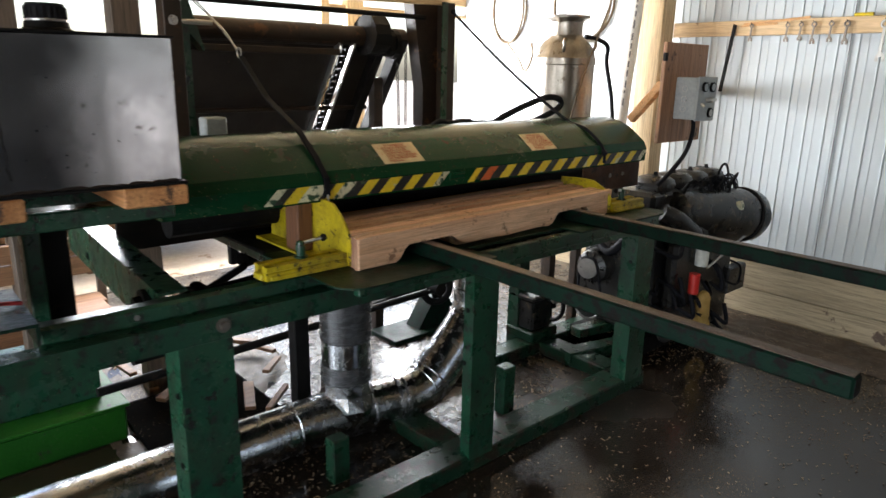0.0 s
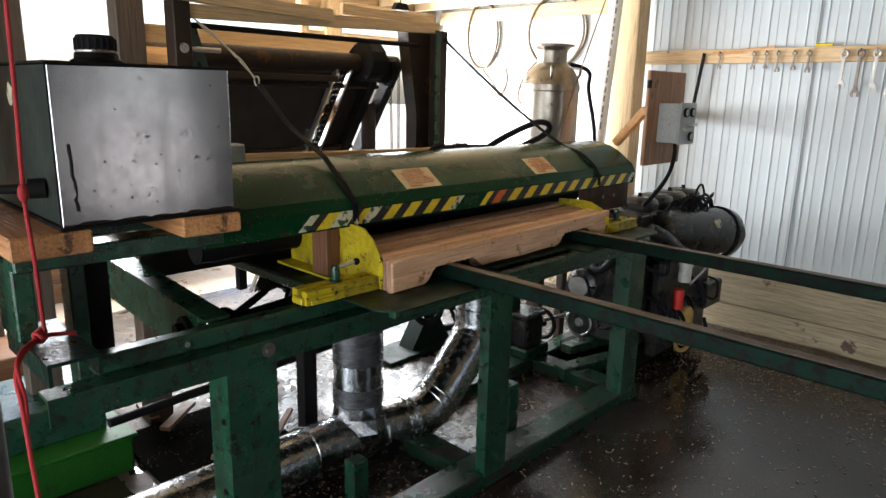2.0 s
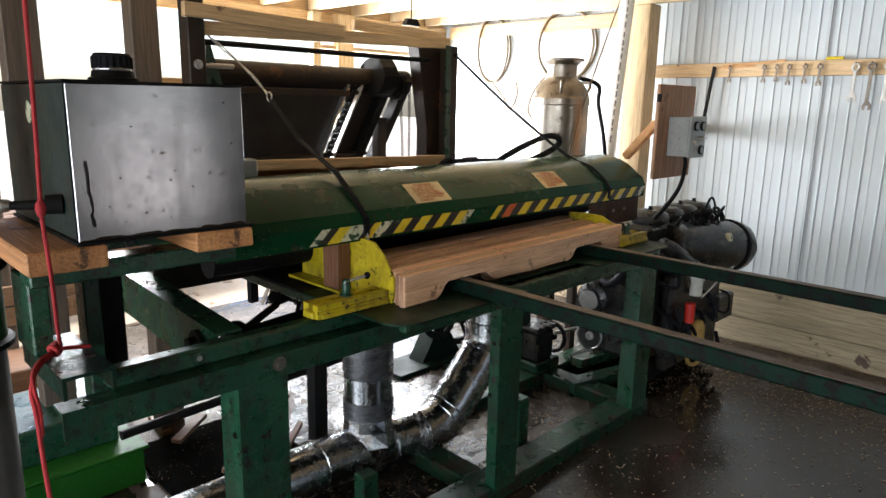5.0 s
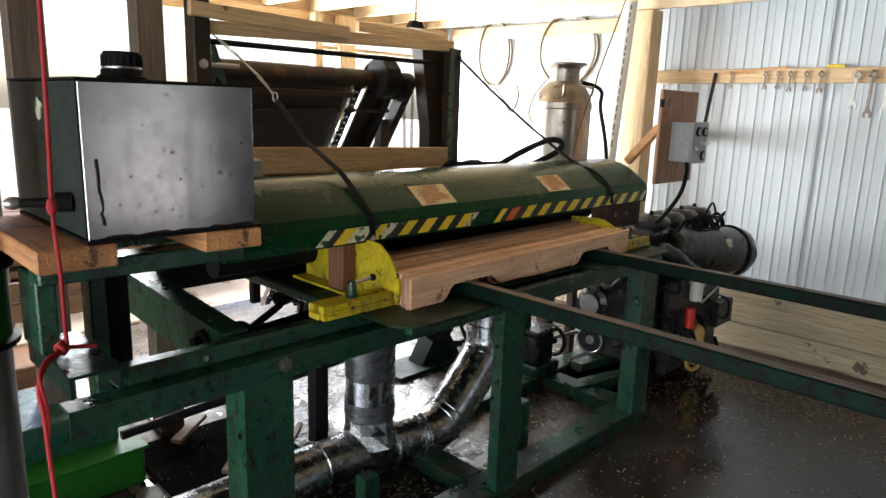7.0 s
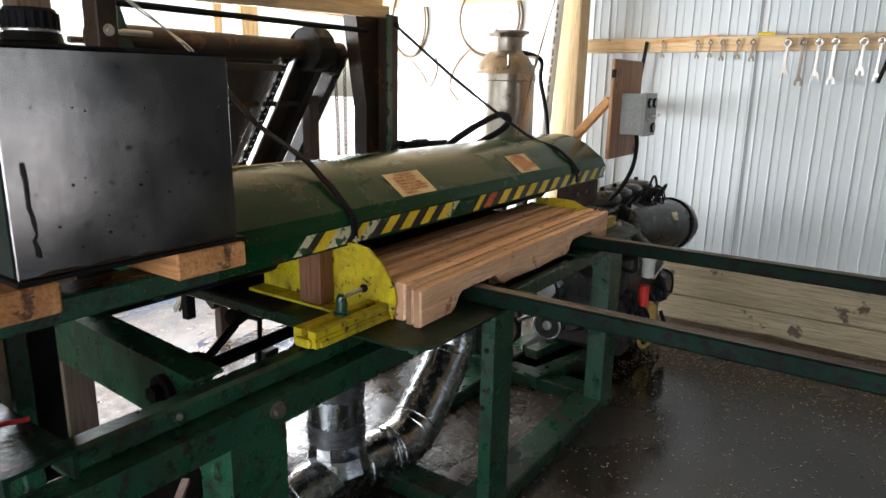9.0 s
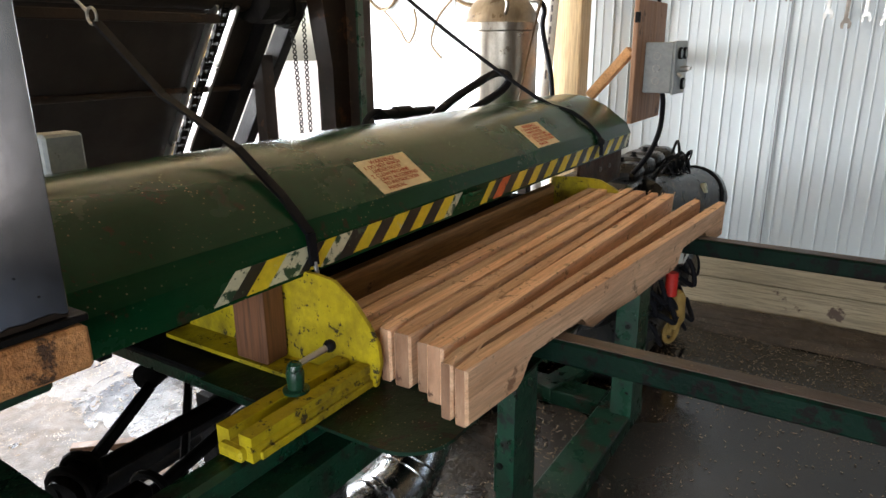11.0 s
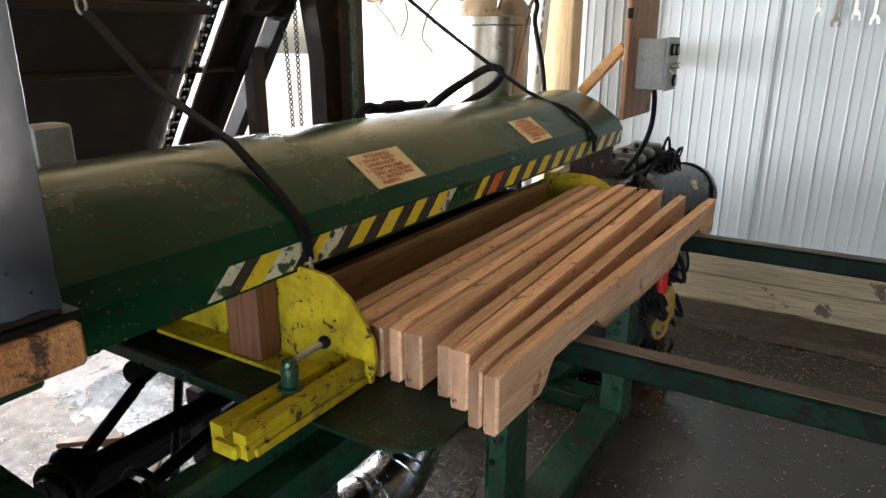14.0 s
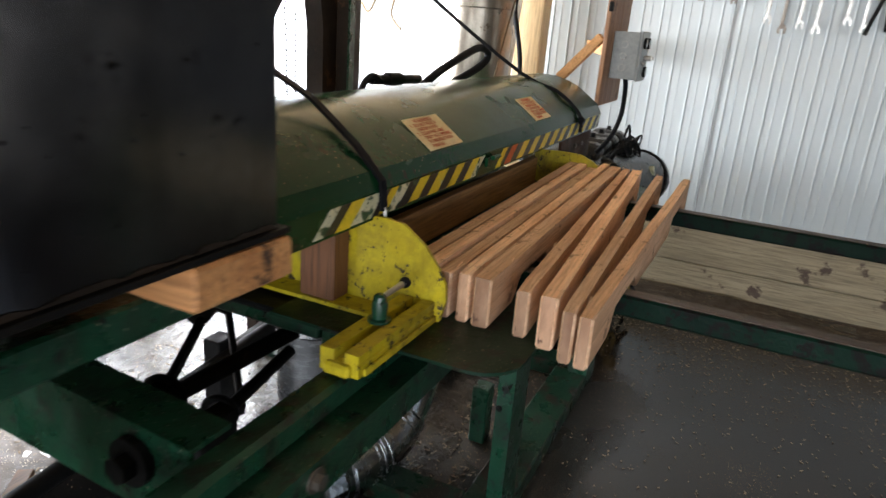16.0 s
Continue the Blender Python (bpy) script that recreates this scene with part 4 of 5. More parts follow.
def gearbox():
    g = thing("gearbox", (2.75, 2.3, 0.072), "black cast gearbox bolted to the base frame", "gearbox")
    part("case", B((2.62, 2.78, 2.20, 2.36, 0.13, 0.30), bev=0.012), CANISTER, g)
    part("case_lid", B((2.61, 2.79, 2.19, 2.37, 0.30, 0.328), bev=0.012), CANISTER, g)
    part("foot", B((2.60, 2.82, 2.18, 2.38, 0.072, 0.13), bev=0.01), DECK, g)
    part("handwheel", ring((2.84, 2.26, 0.22), (1, 0.1, 0), 0.085, 0.012), STEEL_K, g, smooth=True)
    part("axle", rod((2.77, 2.27, 0.22), (2.86, 2.25, 0.22), 0.02), STEEL_K, g)
    part("drive_shaft", rod((2.84, 2.25, 0.24), (3.4, 2.18, 0.22), 0.012), STEEL, g)


def pulleys():
    p = thing("drive_pulleys", (2.4, 2.85, 0), "black belt pulleys on a green pedestal", "pulley")
    part("pedestal", prism([(2.30, 0.0), (2.66, 0.0), (2.55, 0.18), (2.42, 0.18)], 1, 2.80, 2.92), DARKGREEN, p)
    part("foot_plate", B((2.1, 2.8, 2.74, 2.98, 0.0, 0.03)), DARKGREEN, p)
    for x, r in ((2.45, 0.085), (2.62, 0.16)):
        part("wheel", ring((x, 2.80, 0.26), (0.3, 1, 0), r, 0.022), STEEL_K, p, smooth=True)
        part("hub", rod((x, 2.76, 0.26), (x, 2.86, 0.26), 0.04), STEEL_K, p, smooth=True)
        for k in range(4):
            a = k * math.pi / 2 + 0.4
            part("spoke", rod((x, 2.80, 0.26), (x + r * math.cos(a), 2.80 - 0.3 * r * math.cos(a), 0.26 + r * math.sin(a)), 0.012), STEEL_K, p)
    part("tie_bar", bar((1.75, 2.75, 0.26), (2.4, 2.80, 0.30), 0.03, 0.03), STEEL_K, p)


def linkage():
    """Black rods and a damper under the left end of the machine."""
    k = thing("lever_linkage", (1.1, 2.4, 0), "black steel rods and levers of the feed linkage", "linkage")
    part("shaft", rod((0.62, 2.31, 0.50), (1.9, 2.46, 0.50), 0.022), STEEL_K, k, smooth=True)
    part("shaft", rod((0.55, 2.55, 0.30), (2.2, 2.60, 0.34), 0.018), STEEL_K, k, smooth=True)
    part("damper", rod((0.96, 2.12, 0.845), (1.07, 2.17, 0.845), 0.028), STEEL_K, k, smooth=True)
    part("damper_head", B((1.05, 1.11, 2.13, 2.20, 0.80, 0.875), bev=0.01), STEEL_K, k)
    part("damper_collar", ring((1.05, 2.16, 0.845), (1, 0.4, 0), 0.034, 0.006, 16), STEEL_K, k, smooth=True)
    part("lever", bar((0.97, 2.12, 0.825), (0.735, 1.99, 0.79), 0.014, 0.026), STEEL_K, k)
    part("push_rod", rod((1.00, 1.90, 0.85), (0.70, 1.985, 0.795), 0.017), STEEL_K, k, smooth=True)
    part("push_rod", rod((1.05, 1.95, 0.77), (0.80, 1.94, 0.72), 0.013), STEEL_K, k, smooth=True)
    part("lever", bar((1.08, 2.15, 0.80), (0.90, 1.95, 0.70), 0.014, 0.032), STEEL_K, k)
    part("hub", rod((0.70, 1.97, 0.79), (0.77, 2.0, 0.80), 0.03), STEEL_K, k, smooth=True)
    for a, c in (((0.72, 1.98, 0.79), 0.038), ((0.75, 1.99, 0.80), 0.036), ((0.83, 1.94, 0.74), 0.03)):
        part("collar", ring(a, (1, 0.4, 0.1), c, 0.008, 16), STEEL_K, k, smooth=True)
    part("bracket", B((0.70, 0.79, 1.86, 1.90, 0.70, 0.80)), STEEL_K, k)
    part("stand", B((1.30, 1.37, 2.40, 2.46, 0.0, 0.55)), STEEL_K, k)
    # added black sheet that darkens the shaded floor in this bay
    part("drip_tray", rough_up(B((0.70, 1.26, 2.27, 2.95, 0.0, 0.03)), 0.010, 9), FLATBLACK, k, "black sheet added on the floor for the shade there")


def small_clutter():
    """Offcuts in the machine's left bay."""
    rng = random.Random(21)
    for k in range(9):
        x, y = rng.uniform(0.75, 1.5), rng.uniform(2.4, 3.2)
        L, a = rng.uniform(0.08, 0.26), rng.uniform(0, 3.14)
        z = 0.045 + 0.004 * k
        solo("offcut", rough_up(bar((x, y, z), (x + L * math.cos(a), y + L * math.sin(a), z + rng.uniform(0, 0.015)), rng.uniform(0.025, 0.05), 0.02), 0.003, 12, k), OLDPLANK, (x, y, z), "dark wet wood offcut lying in the sawdust", "offcut", "offcuts under the machine")


def green_box():
    g = thing("green_cabinet", (0.35, 2.9, 0), "bright green steel machine cover on the floor", "machine cover")
    part("body", B((-0.3, 0.676, 2.68, 3.2, 0.0, 0.15), bev=0.008), LIME, g)
    part("lid", B((-0.3, 0.69, 2.665, 3.22, 0.151, 0.165), bev=0.004), LIME, g)
    part("upper_step", B((-0.3, 0.62, 2.79, 3.2, 0.166, 0.31), bev=0.006), GREEN, g)


def pipe_post():
    p = thing("pipe_post", (0.02, 1.94, 0), "round steel post, grey below and green above a flange", "post")
    c = (0.02, 1.94)
    part("lower_tube", rod((*c, 0), (*c, 0.945), 0.095, seg=28), mat("grey_dull_paint", (0.10, 0.095, 0.09), (0.15, 0.14, 0.135), (0.4, 0.6)), p, smooth=True)
    part("flange", lathe([(0.11, 0.945), (0.115, 0.95), (0.115, 0.962), (0.1, 0.966)], (*c, 0)), STEEL_K, p)
    part("middle_tube", rod((*c, 0.966), (*c, 1.13), 0.1, seg=28), LIME, p, smooth=True)
    part("flange", lathe([(0.11, 1.13), (0.115, 1.135), (0.115, 1.147), (0.1, 1.151)], (*c, 0)), STEEL_K, p)
    part("upper_tube", rod((*c, 1.151), (*c, 2.40), 0.088, seg=28), STEEL_RUST, p, smooth=True)


def red_rope():
    r = thing("red_rope", (0.13, 1.57, 1.0), "red cord hanging down and knotted round the rail end", "rope")
    part("cord", sweep([(0.155, 1.575, 2.40), (0.145, 1.57, 1.9), (0.136, 1.565, 1.5), (0.13, 1.565, 1.30), (0.136, 1.57, 1.18), (0.165, 1.68, 1.02), (0.185, 1.75, 0.966)], 0.0042, 8), ROPE_R, r, smooth=True)
    part("knot", ball((0.129, 1.563, 1.31), 0.010, flat=(1, 1, 1.8)), ROPE_R, r, smooth=True)
    part("loop", sweep([(0.185, 1.75, 0.958), (0.14, 1.70, 0.957), (0.105, 1.64, 0.955), (0.085, 1.60, 0.93), (0.085, 1.578, 0.88), (0.088, 1.572, 0.75), (0.10, 1.572, 0.5), (0.125, 1.57, 0.1), (0.13, 1.56, 0.006)], 0.0048, 8), ROPE_R, r, smooth=True)
    part("loop", sweep([(0.185, 1.75, 0.958), (0.215, 1.74, 0.957), (0.243, 1.735, 0.953)], 0.0048, 8), ROPE_R, r, smooth=True)
    for k in range(3):
        part("knot", ring((0.178 - 0.008 * k, 1.745 - 0.012 * k, 0.966), (1, 0.4 * k - 0.3, 0.5), 0.012, 0.0048, 12), ROPE_R, r, smooth=True)
    part("second_strand", sweep([(0.18, 1.74, 0.962), (0.13, 1.69, 0.963), (0.097, 1.63, 0.955), (0.090, 1.596, 0.93), (0.092, 1.580, 0.89), (0.089, 1.574, 0.84)], 0.0045, 8), ROPE_R, r, smooth=True)


def straps():
    a = thing("rubber_strap", (1.09, 2.1, 1.3), "black rubber tie-down strap hooked over the hood", "strap", "hood straps")
    path = [Vector((1.08, 2.30, 1.527)), Vector((1.08, 2.12, 1.392)), Vector((1.08, 1.921, 1.303)), Vector((1.08, 1.818, 1.228)), Vector((1.08, 1.758, 1.168)), Vector((1.08, 1.752, 1.112))]
    bm = bmesh.new()
    for p, q in zip(path, path[1:]):
        bar(p, q, 0.019, 0.006, 0, bm)
    part("strap_band", bm, RUBBER, a)
    part("hook", ring((1.08, 2.315, 1.54), (1, 0, 0), 0.016, 0.003), STEEL, a)
    part("hook", sweep([(1.08, 1.752, 1.118), (1.08, 1.748, 1.10), (1.08, 1.75, 1.085), (1.08, 1.768, 1.085)], 0.004, 8), STEEL, a)
    part("wire_tie", sweep([(1.08, 2.325, 1.55), (1.085, 2.42, 1.60), (1.07, 2.50, 1.66), (1.06, 2.62, 1.72), (1.05, 2.715, 1.775)], 0.003, 6), STEEL, a, "twisted steel wire")
    part("wire_tie", sweep([(1.08, 2.33, 1.548), (1.075, 2.40, 1.608), (1.08, 2.50, 1.654), (1.066, 2.62, 1.726), (1.05, 2.715, 1.775)], 0.003, 6), STEEL, a, "twisted steel wire")
    b = thing("rubber_strap", (2.5, 2.1, 1.3), "thin black tie-down cord hooked over the hood", "strap", "hood straps")
    part("cord", sweep([(2.44, 2.70, 1.785), (2.47, 2.35, 1.525), (2.50, 2.0, 1.300), (2.505, 1.86, 1.252), (2.51, 1.775, 1.19), (2.51, 1.752, 1.15), (2.51, 1.75, 1.11)], 0.007, 8, smooth=3), RUBBER, b, smooth=True)
    part("hook", ball((2.44, 2.698, 1.787), 0.014), STEEL_K, b, smooth=True)
    part("knot", ball((2.51, 1.752, 1.155), 0.014), RUBBER, b, smooth=True)


def control_panel():
    p = thing("control_panel", (3.25, 1.82, 1.16), "weathered board carrying a grey switch box", "control panel")
    part("mounting_board", B((3.05, 3.46, 1.818, 1.838, 1.16, 1.65), bev=0.003), PLY, p, "brown weathered plywood board")
    box = part("switch_box", B((3.165, 3.335, 1.70, 1.817, 1.28, 1.485), bev=0.004), GREYBOX, p, "grey steel switch enclosure")
    part("box_lid", B((3.160, 3.340, 1.688, 1.699, 1.275, 1.490), bev=0.003), GREYBOX, box)
    for z in (1.33, 1.38, 1.43):
        part("knockout", ring((3.1645, 1.765, z), (1, 0, 0), 0.014, 0.0012), STEEL, box)
    for x, z in ((3.21, 1.44), (3.285, 1.44), (3.285, 1.315)):
        part("gauge", rod((x, 1.687, z), (x, 1.676, z), 0.024, bm=None), STEEL_K, box)
        part("gauge_face", rod((x, 1.676, z), (x, 1.6755, z), 0.018), GREYBOX, box)
    part("key_switch", rod((3.25, 1.687, 1.375), (3.25, 1.655, 1.378), 0.012, bm=B((3.238, 3.275, 1.648, 1.656, 1.372, 1.386), bev=0)), STEEL, box)
    part("toggle", rod((3.20, 1.687, 1.36), (3.20, 1.67, 1.345), 0.008), STEEL, box)
    part("cable", sweep([(3.27, 1.76, 1.282), (3.262, 1.75, 1.22), (3.20, 1.74, 1.12), (3.10, 1.75, 1.03), (3.06, 1.80, 0.95)], 0.011, 10), RUBBER, p, "thick black cable", smooth=True)
    part("brace", bar((3.12, 1.86, 1.455), (3.12, 2.03, 1.262), 0.045, 0.04), OLDWOOD, p, "brown diagonal brace")
    part("arm", bar((3.27, 1.86, 1.40), (4.235, 2.19, 1.40), 0.04, 0.06), OLDWOOD, p, "timber arm to the wall")
    part("clip", B((3.04, 3.06, 1.812, 1.83, 1.56, 1.60), bev=0.002), STEEL_K, p)


def milk_can():
    c = (3.035, 2.425)
    st = thing("can_stand", (*c, 0), "plain dark steel stand behind the hood", "stand")
    part("shelf", B((2.87, 3.22, 2.31, 2.62, 1.10, 1.138)), STEEL_RUST, st)
    for x in (2.90, 3.14):
        for y in (2.33, 2.55):
            part("leg", B((x, x + 0.05, y, y + 0.05, 0.0, 1.10)), STEEL_RUST, st)
    m = thing("milk_can", (*c, 1.14), "dull steel milk can with flared mouth", "milk can")
    prof = [(0.152, 0), (0.160, 0.01), (0.160, 0.395), (0.165, 0.40), (0.165, 0.432), (0.160, 0.437), (0.157, 0.455), (0.146, 0.485), (0.122, 0.518), (0.094, 0.540), (0.084, 0.552), (0.083, 0.60), (0.086, 0.618), (0.104, 0.634), (0.119, 0.640), (0.121, 0.650), (0.114, 0.653), (0.092, 0.644), (0.078, 0.630)]
    part("body", lathe(prof, (*c, 1.14), seg=40), CAN, m, smooth=True)
    part("handle", sweep([(2.915, 2.345, 1.60), (2.895, 2.325, 1.63), (2.90, 2.33, 1.665), (2.96, 2.365, 1.66)], 0.008, 8), CAN, m, smooth=True)
    part("handle", sweep([(3.08, 2.29, 1.60), (3.09, 2.27, 1.63), (3.09, 2.28, 1.66), (3.06, 2.35, 1.66)], 0.008, 8), CAN, m, smooth=True)
    h = thing("fuel_hose", (3.2, 2.4, 1.3), "black rubber hose from the can", "hose", "black hoses")
    part("hose", sweep([(3.14, 2.38, 1.69), (3.23, 2.35, 1.675), (3.30, 2.34, 1.64), (3.33, 2.36, 1.55), (3.35, 2.32, 1.35), (3.36, 2.30, 1.15)], 0.012, 10), RUBBER, h, smooth=True)
    h = thing("fuel_hose", (2.7, 2.35, 1.28), "looped black rubber hose behind the hood", "hose", "black hoses")
    part("hose", sweep([(2.30, 2.36, 1.19), (2.44, 2.33, 1.27), (2.60, 2.30, 1.335), (2.74, 2.29, 1.37), (2.83, 2.285, 1.36), (2.845, 2.29, 1.325), (2.77, 2.30, 1.285), (2.6, 2.33, 1.23)], 0.016, 10), RUBBER, h, smooth=True)
    part("fitting", rod((2.15, 2.45, 1.245), (2.50, 2.44, 1.235), 0.018), STEEL_K, h)
    part("fitting", rod((2.26, 2.45, 1.243), (2.34, 2.44, 1.241), 0.025), STEEL_K, h)
    part("fitting", sweep([(2.06, 2.44, 1.17), (2.08, 2.44, 1.23), (2.14, 2.44, 1.26), (2.20, 2.44, 1.24)], 0.012, 8), RUBBER, h, smooth=True)
    s = thing("pull_cord", (3.2, 2.3, 2.0), "thin pale pull cord hanging from the ceiling", "cord")
    part("cord", sweep([(3.40, 2.20, 2.42), (3.15, 2.24, 1.85), (2.98, 2.26, 1.45), (2.92, 2.28, 1.22)], 0.004, 6), HOSE, s, smooth=True)


def wall_goods():
    po = thing("timber_post", (4.06, 2.5, 0), "square pale timber post with knots", "post")
    part("shaft", B((3.98, 4.12, 2.42, 2.585, 0, 2.20), bev=0.006), PINE_Z, po)
    pv = thing("plastic_pipe", (3.85, 2.58, 0), "white plastic pipe leaning upright", "pipe")
    part("tube", rod((3.85, 2.67, 0), (3.85, 2.505, 2.405), 0.045, seg=24), PVC, pv, smooth=True)
    # illegible print along the pipe
    rng = random.Random(2)
    z = 1.30
    d = Vector((0, -0.165, 2.40)).normalized()
    side = Vector((-0.80, -0.60, 0)).normalized()
    while z < 2.3:
        h = rng.uniform(0.02, 0.05)
        p = Vector((3.85, 2.67, 0)) + d * z + side * 0.0455
        part("print_bar", bar(p, p + d * h, 0.010, 0.0012, 0, up=side), INK, pv)
        z += h + rng.uniform(0.012, 0.03)
    ra = thing("tool_rail", (4.22, 1.5, 1.77), "pale timber rail holding hanging wrenches", "rail")
    part("board", B((4.200, 4.238, -0.3, 2.47, 1.735, 1.823), bev=0.003), PINE_Y, ra)
    part("splinter", bar((4.196, 2.0, 1.80), (4.198, 1.62, 1.828), 0.008, 0.014), OLDWOOD, ra)
    part("splinter", bar((4.196, 2.02, 1.79), (4.198, 1.80, 1.80), 0.006, 0.01), OLDWOOD, ra)
    solo("marker", rod((4.215, 1.31, 1.832), (4.215, 1.40, 1.832), 0.010), TAPE_Y, (4.215, 1.35, 1.832), "yellow marker lying on the rail", "marker")
    def wrench(y, L, w, m, double):
        t = thing("wrench", (4.185, y, 1.79), "steel combination wrench hung from a nail" if not double else "long steel ring wrench hung from a nail", "wrench", "wrenches on the rail")
        top = 1.80
        part("nail", rod((4.20, y, top), (4.17, y, top + 0.004), 0.003, seg=6), STEEL_K, t)
        part("ring_end", ring((4.186, y, top - w * 0.5), (1, 0, 0), w * 0.42, w * 0.17, 14), m, t, smooth=True)
        part("shank", bar((4.186, y, top - w), (4.186, y + 0.004, top - L + w), w * 0.42, 0.007, 0.002, up=(1, 0, 0)), m, t)
        zb = top - L + w * 0.6
        prof = [(y - w * 0.25, zb + w * 0.55), (y + w * 0.25, zb + w * 0.55), (y + w * 0.55, zb), (y + w * 0.5, zb - w * 0.55), (y + w * 0.2, zb - w * 0.6), (y + w * 0.2, zb), (y - w * 0.2, zb), (y - w * 0.2, zb - w * 0.6), (y - w * 0.5, zb - w * 0.55), (y - w * 0.55, zb)]
        part("open_end", prism(prof, 0, 4.181, 4.190), m, t)
    for y, L, w, m in ((1.945, 0.10, 0.022, STEEL), (1.735, 0.105, 0.024, OLDSTEEL), (1.66, 0.10, 0.024, STEEL), (1.59, 0.12, 0.026, STEEL), (1.50, 0.11, 0.026, STEEL), (1.42, 0.125, 0.03, STEEL), (1.235, 0.215, 0.042, STEEL), (1.155, 0.26, 0.042, OLDSTEEL), (1.075, 0.23, 0.040, STEEL), (0.995, 0.25, 0.040, STEEL), (0.86, 0.20, 0.040, STEEL), (0.78, 0.23, 0.036, STEEL), (0.62, 0.21, 0.040, STEEL), (0.52, 0.24, 0.040, STEEL), (0.30, 0.22, 0.036, STEEL)):
        wrench(y, L, w, OLDSTEEL if L < 0.15 else m, L > 0.2)
    d = thing("steel_bar", (4.19, 2.06, 1.5), "long dark hacksaw bar hung from the rail", "bar")
    part("blade", bar((4.188, 2.05, 1.80), (4.188, 2.095, 1.40), 0.022, 0.008, 0.002, up=(1, 0, 0)), STEEL_K, d)
    part("nail", rod((4.20, 2.05, 1.795), (4.17, 2.05, 1.80), 0.003, seg=6), STEEL_K, d)
    g = thing("pliers", (4.18, 0.70, 1.6), "dark pliers hung open from the rail", "pliers")
    part("handle", bar((4.182, 0.71, 1.80), (4.182, 0.77, 1.56), 0.02, 0.012, up=(1, 0, 0)), STEEL_K, g)
    part("handle", bar((4.182, 0.70, 1.80), (4.182, 0.68, 1.58), 0.02, 0.012, up=(1, 0, 0)), STEEL_K, g)
    part("jaw", B((4.176, 4.19, 0.68, 0.74, 1.76, 1.82)), STEEL_K, g)
    def loop(yc, zc, ry, rz, tail, lab):
        h = thing("hose_loop", (4.2, yc, zc), lab, "hose", "hoses on the wall")
        for k in range(2):
            pts = [(4.225 - 0.02 * k - 0.012 * math.sin(a), yc + (ry - 0.015 * k) * math.sin(a), zc + (rz + 0.01 * k) * math.cos(a)) for a in np.linspace(0.15, 2 * math.pi - 0.1, 14)]
            part("coil", sweep(pts, 0.009, 8), HOSE, h, smooth=True)
        part("tail", sweep(tail, 0.009, 8), HOSE, h, smooth=True)
        part("hook", rod((4.25, yc, zc + rz), (4.19, yc, zc + rz + 0.005), 0.005), STEEL_K, h)
    loop(3.98, 1.99, 0.17, 0.26, [(4.215, 3.99, 1.73), (4.21, 3.85, 1.60), (4.2, 3.76, 1.50), (4.21, 3.70, 1.62), (4.215, 3.72, 1.72)], "pale coiled hose hung on the wall")
    loop(3.24, 1.99, 0.26, 0.26, [(4.215, 3.40, 1.78), (4.21, 3.52, 1.66), (4.21, 3.58, 1.50), (4.21, 3.50, 1.40)], "pale coiled hose hung beside the post")
    k = thing("ring_hook", (4.2, 0.9, 2.2), "black cable loop hung high on the wall", "cable")
    part("coil", ring((4.225, 0.90, 2.135), (1, 0, 0), 0.06, 0.008), RUBBER, k, smooth=True)


OLDSTEEL = mat("dull_tool_steel", (0.16, 0.13, 0.11), (0.28, 0.25, 0.22), (0.35, 0.55), metal=0.9, scale=12)


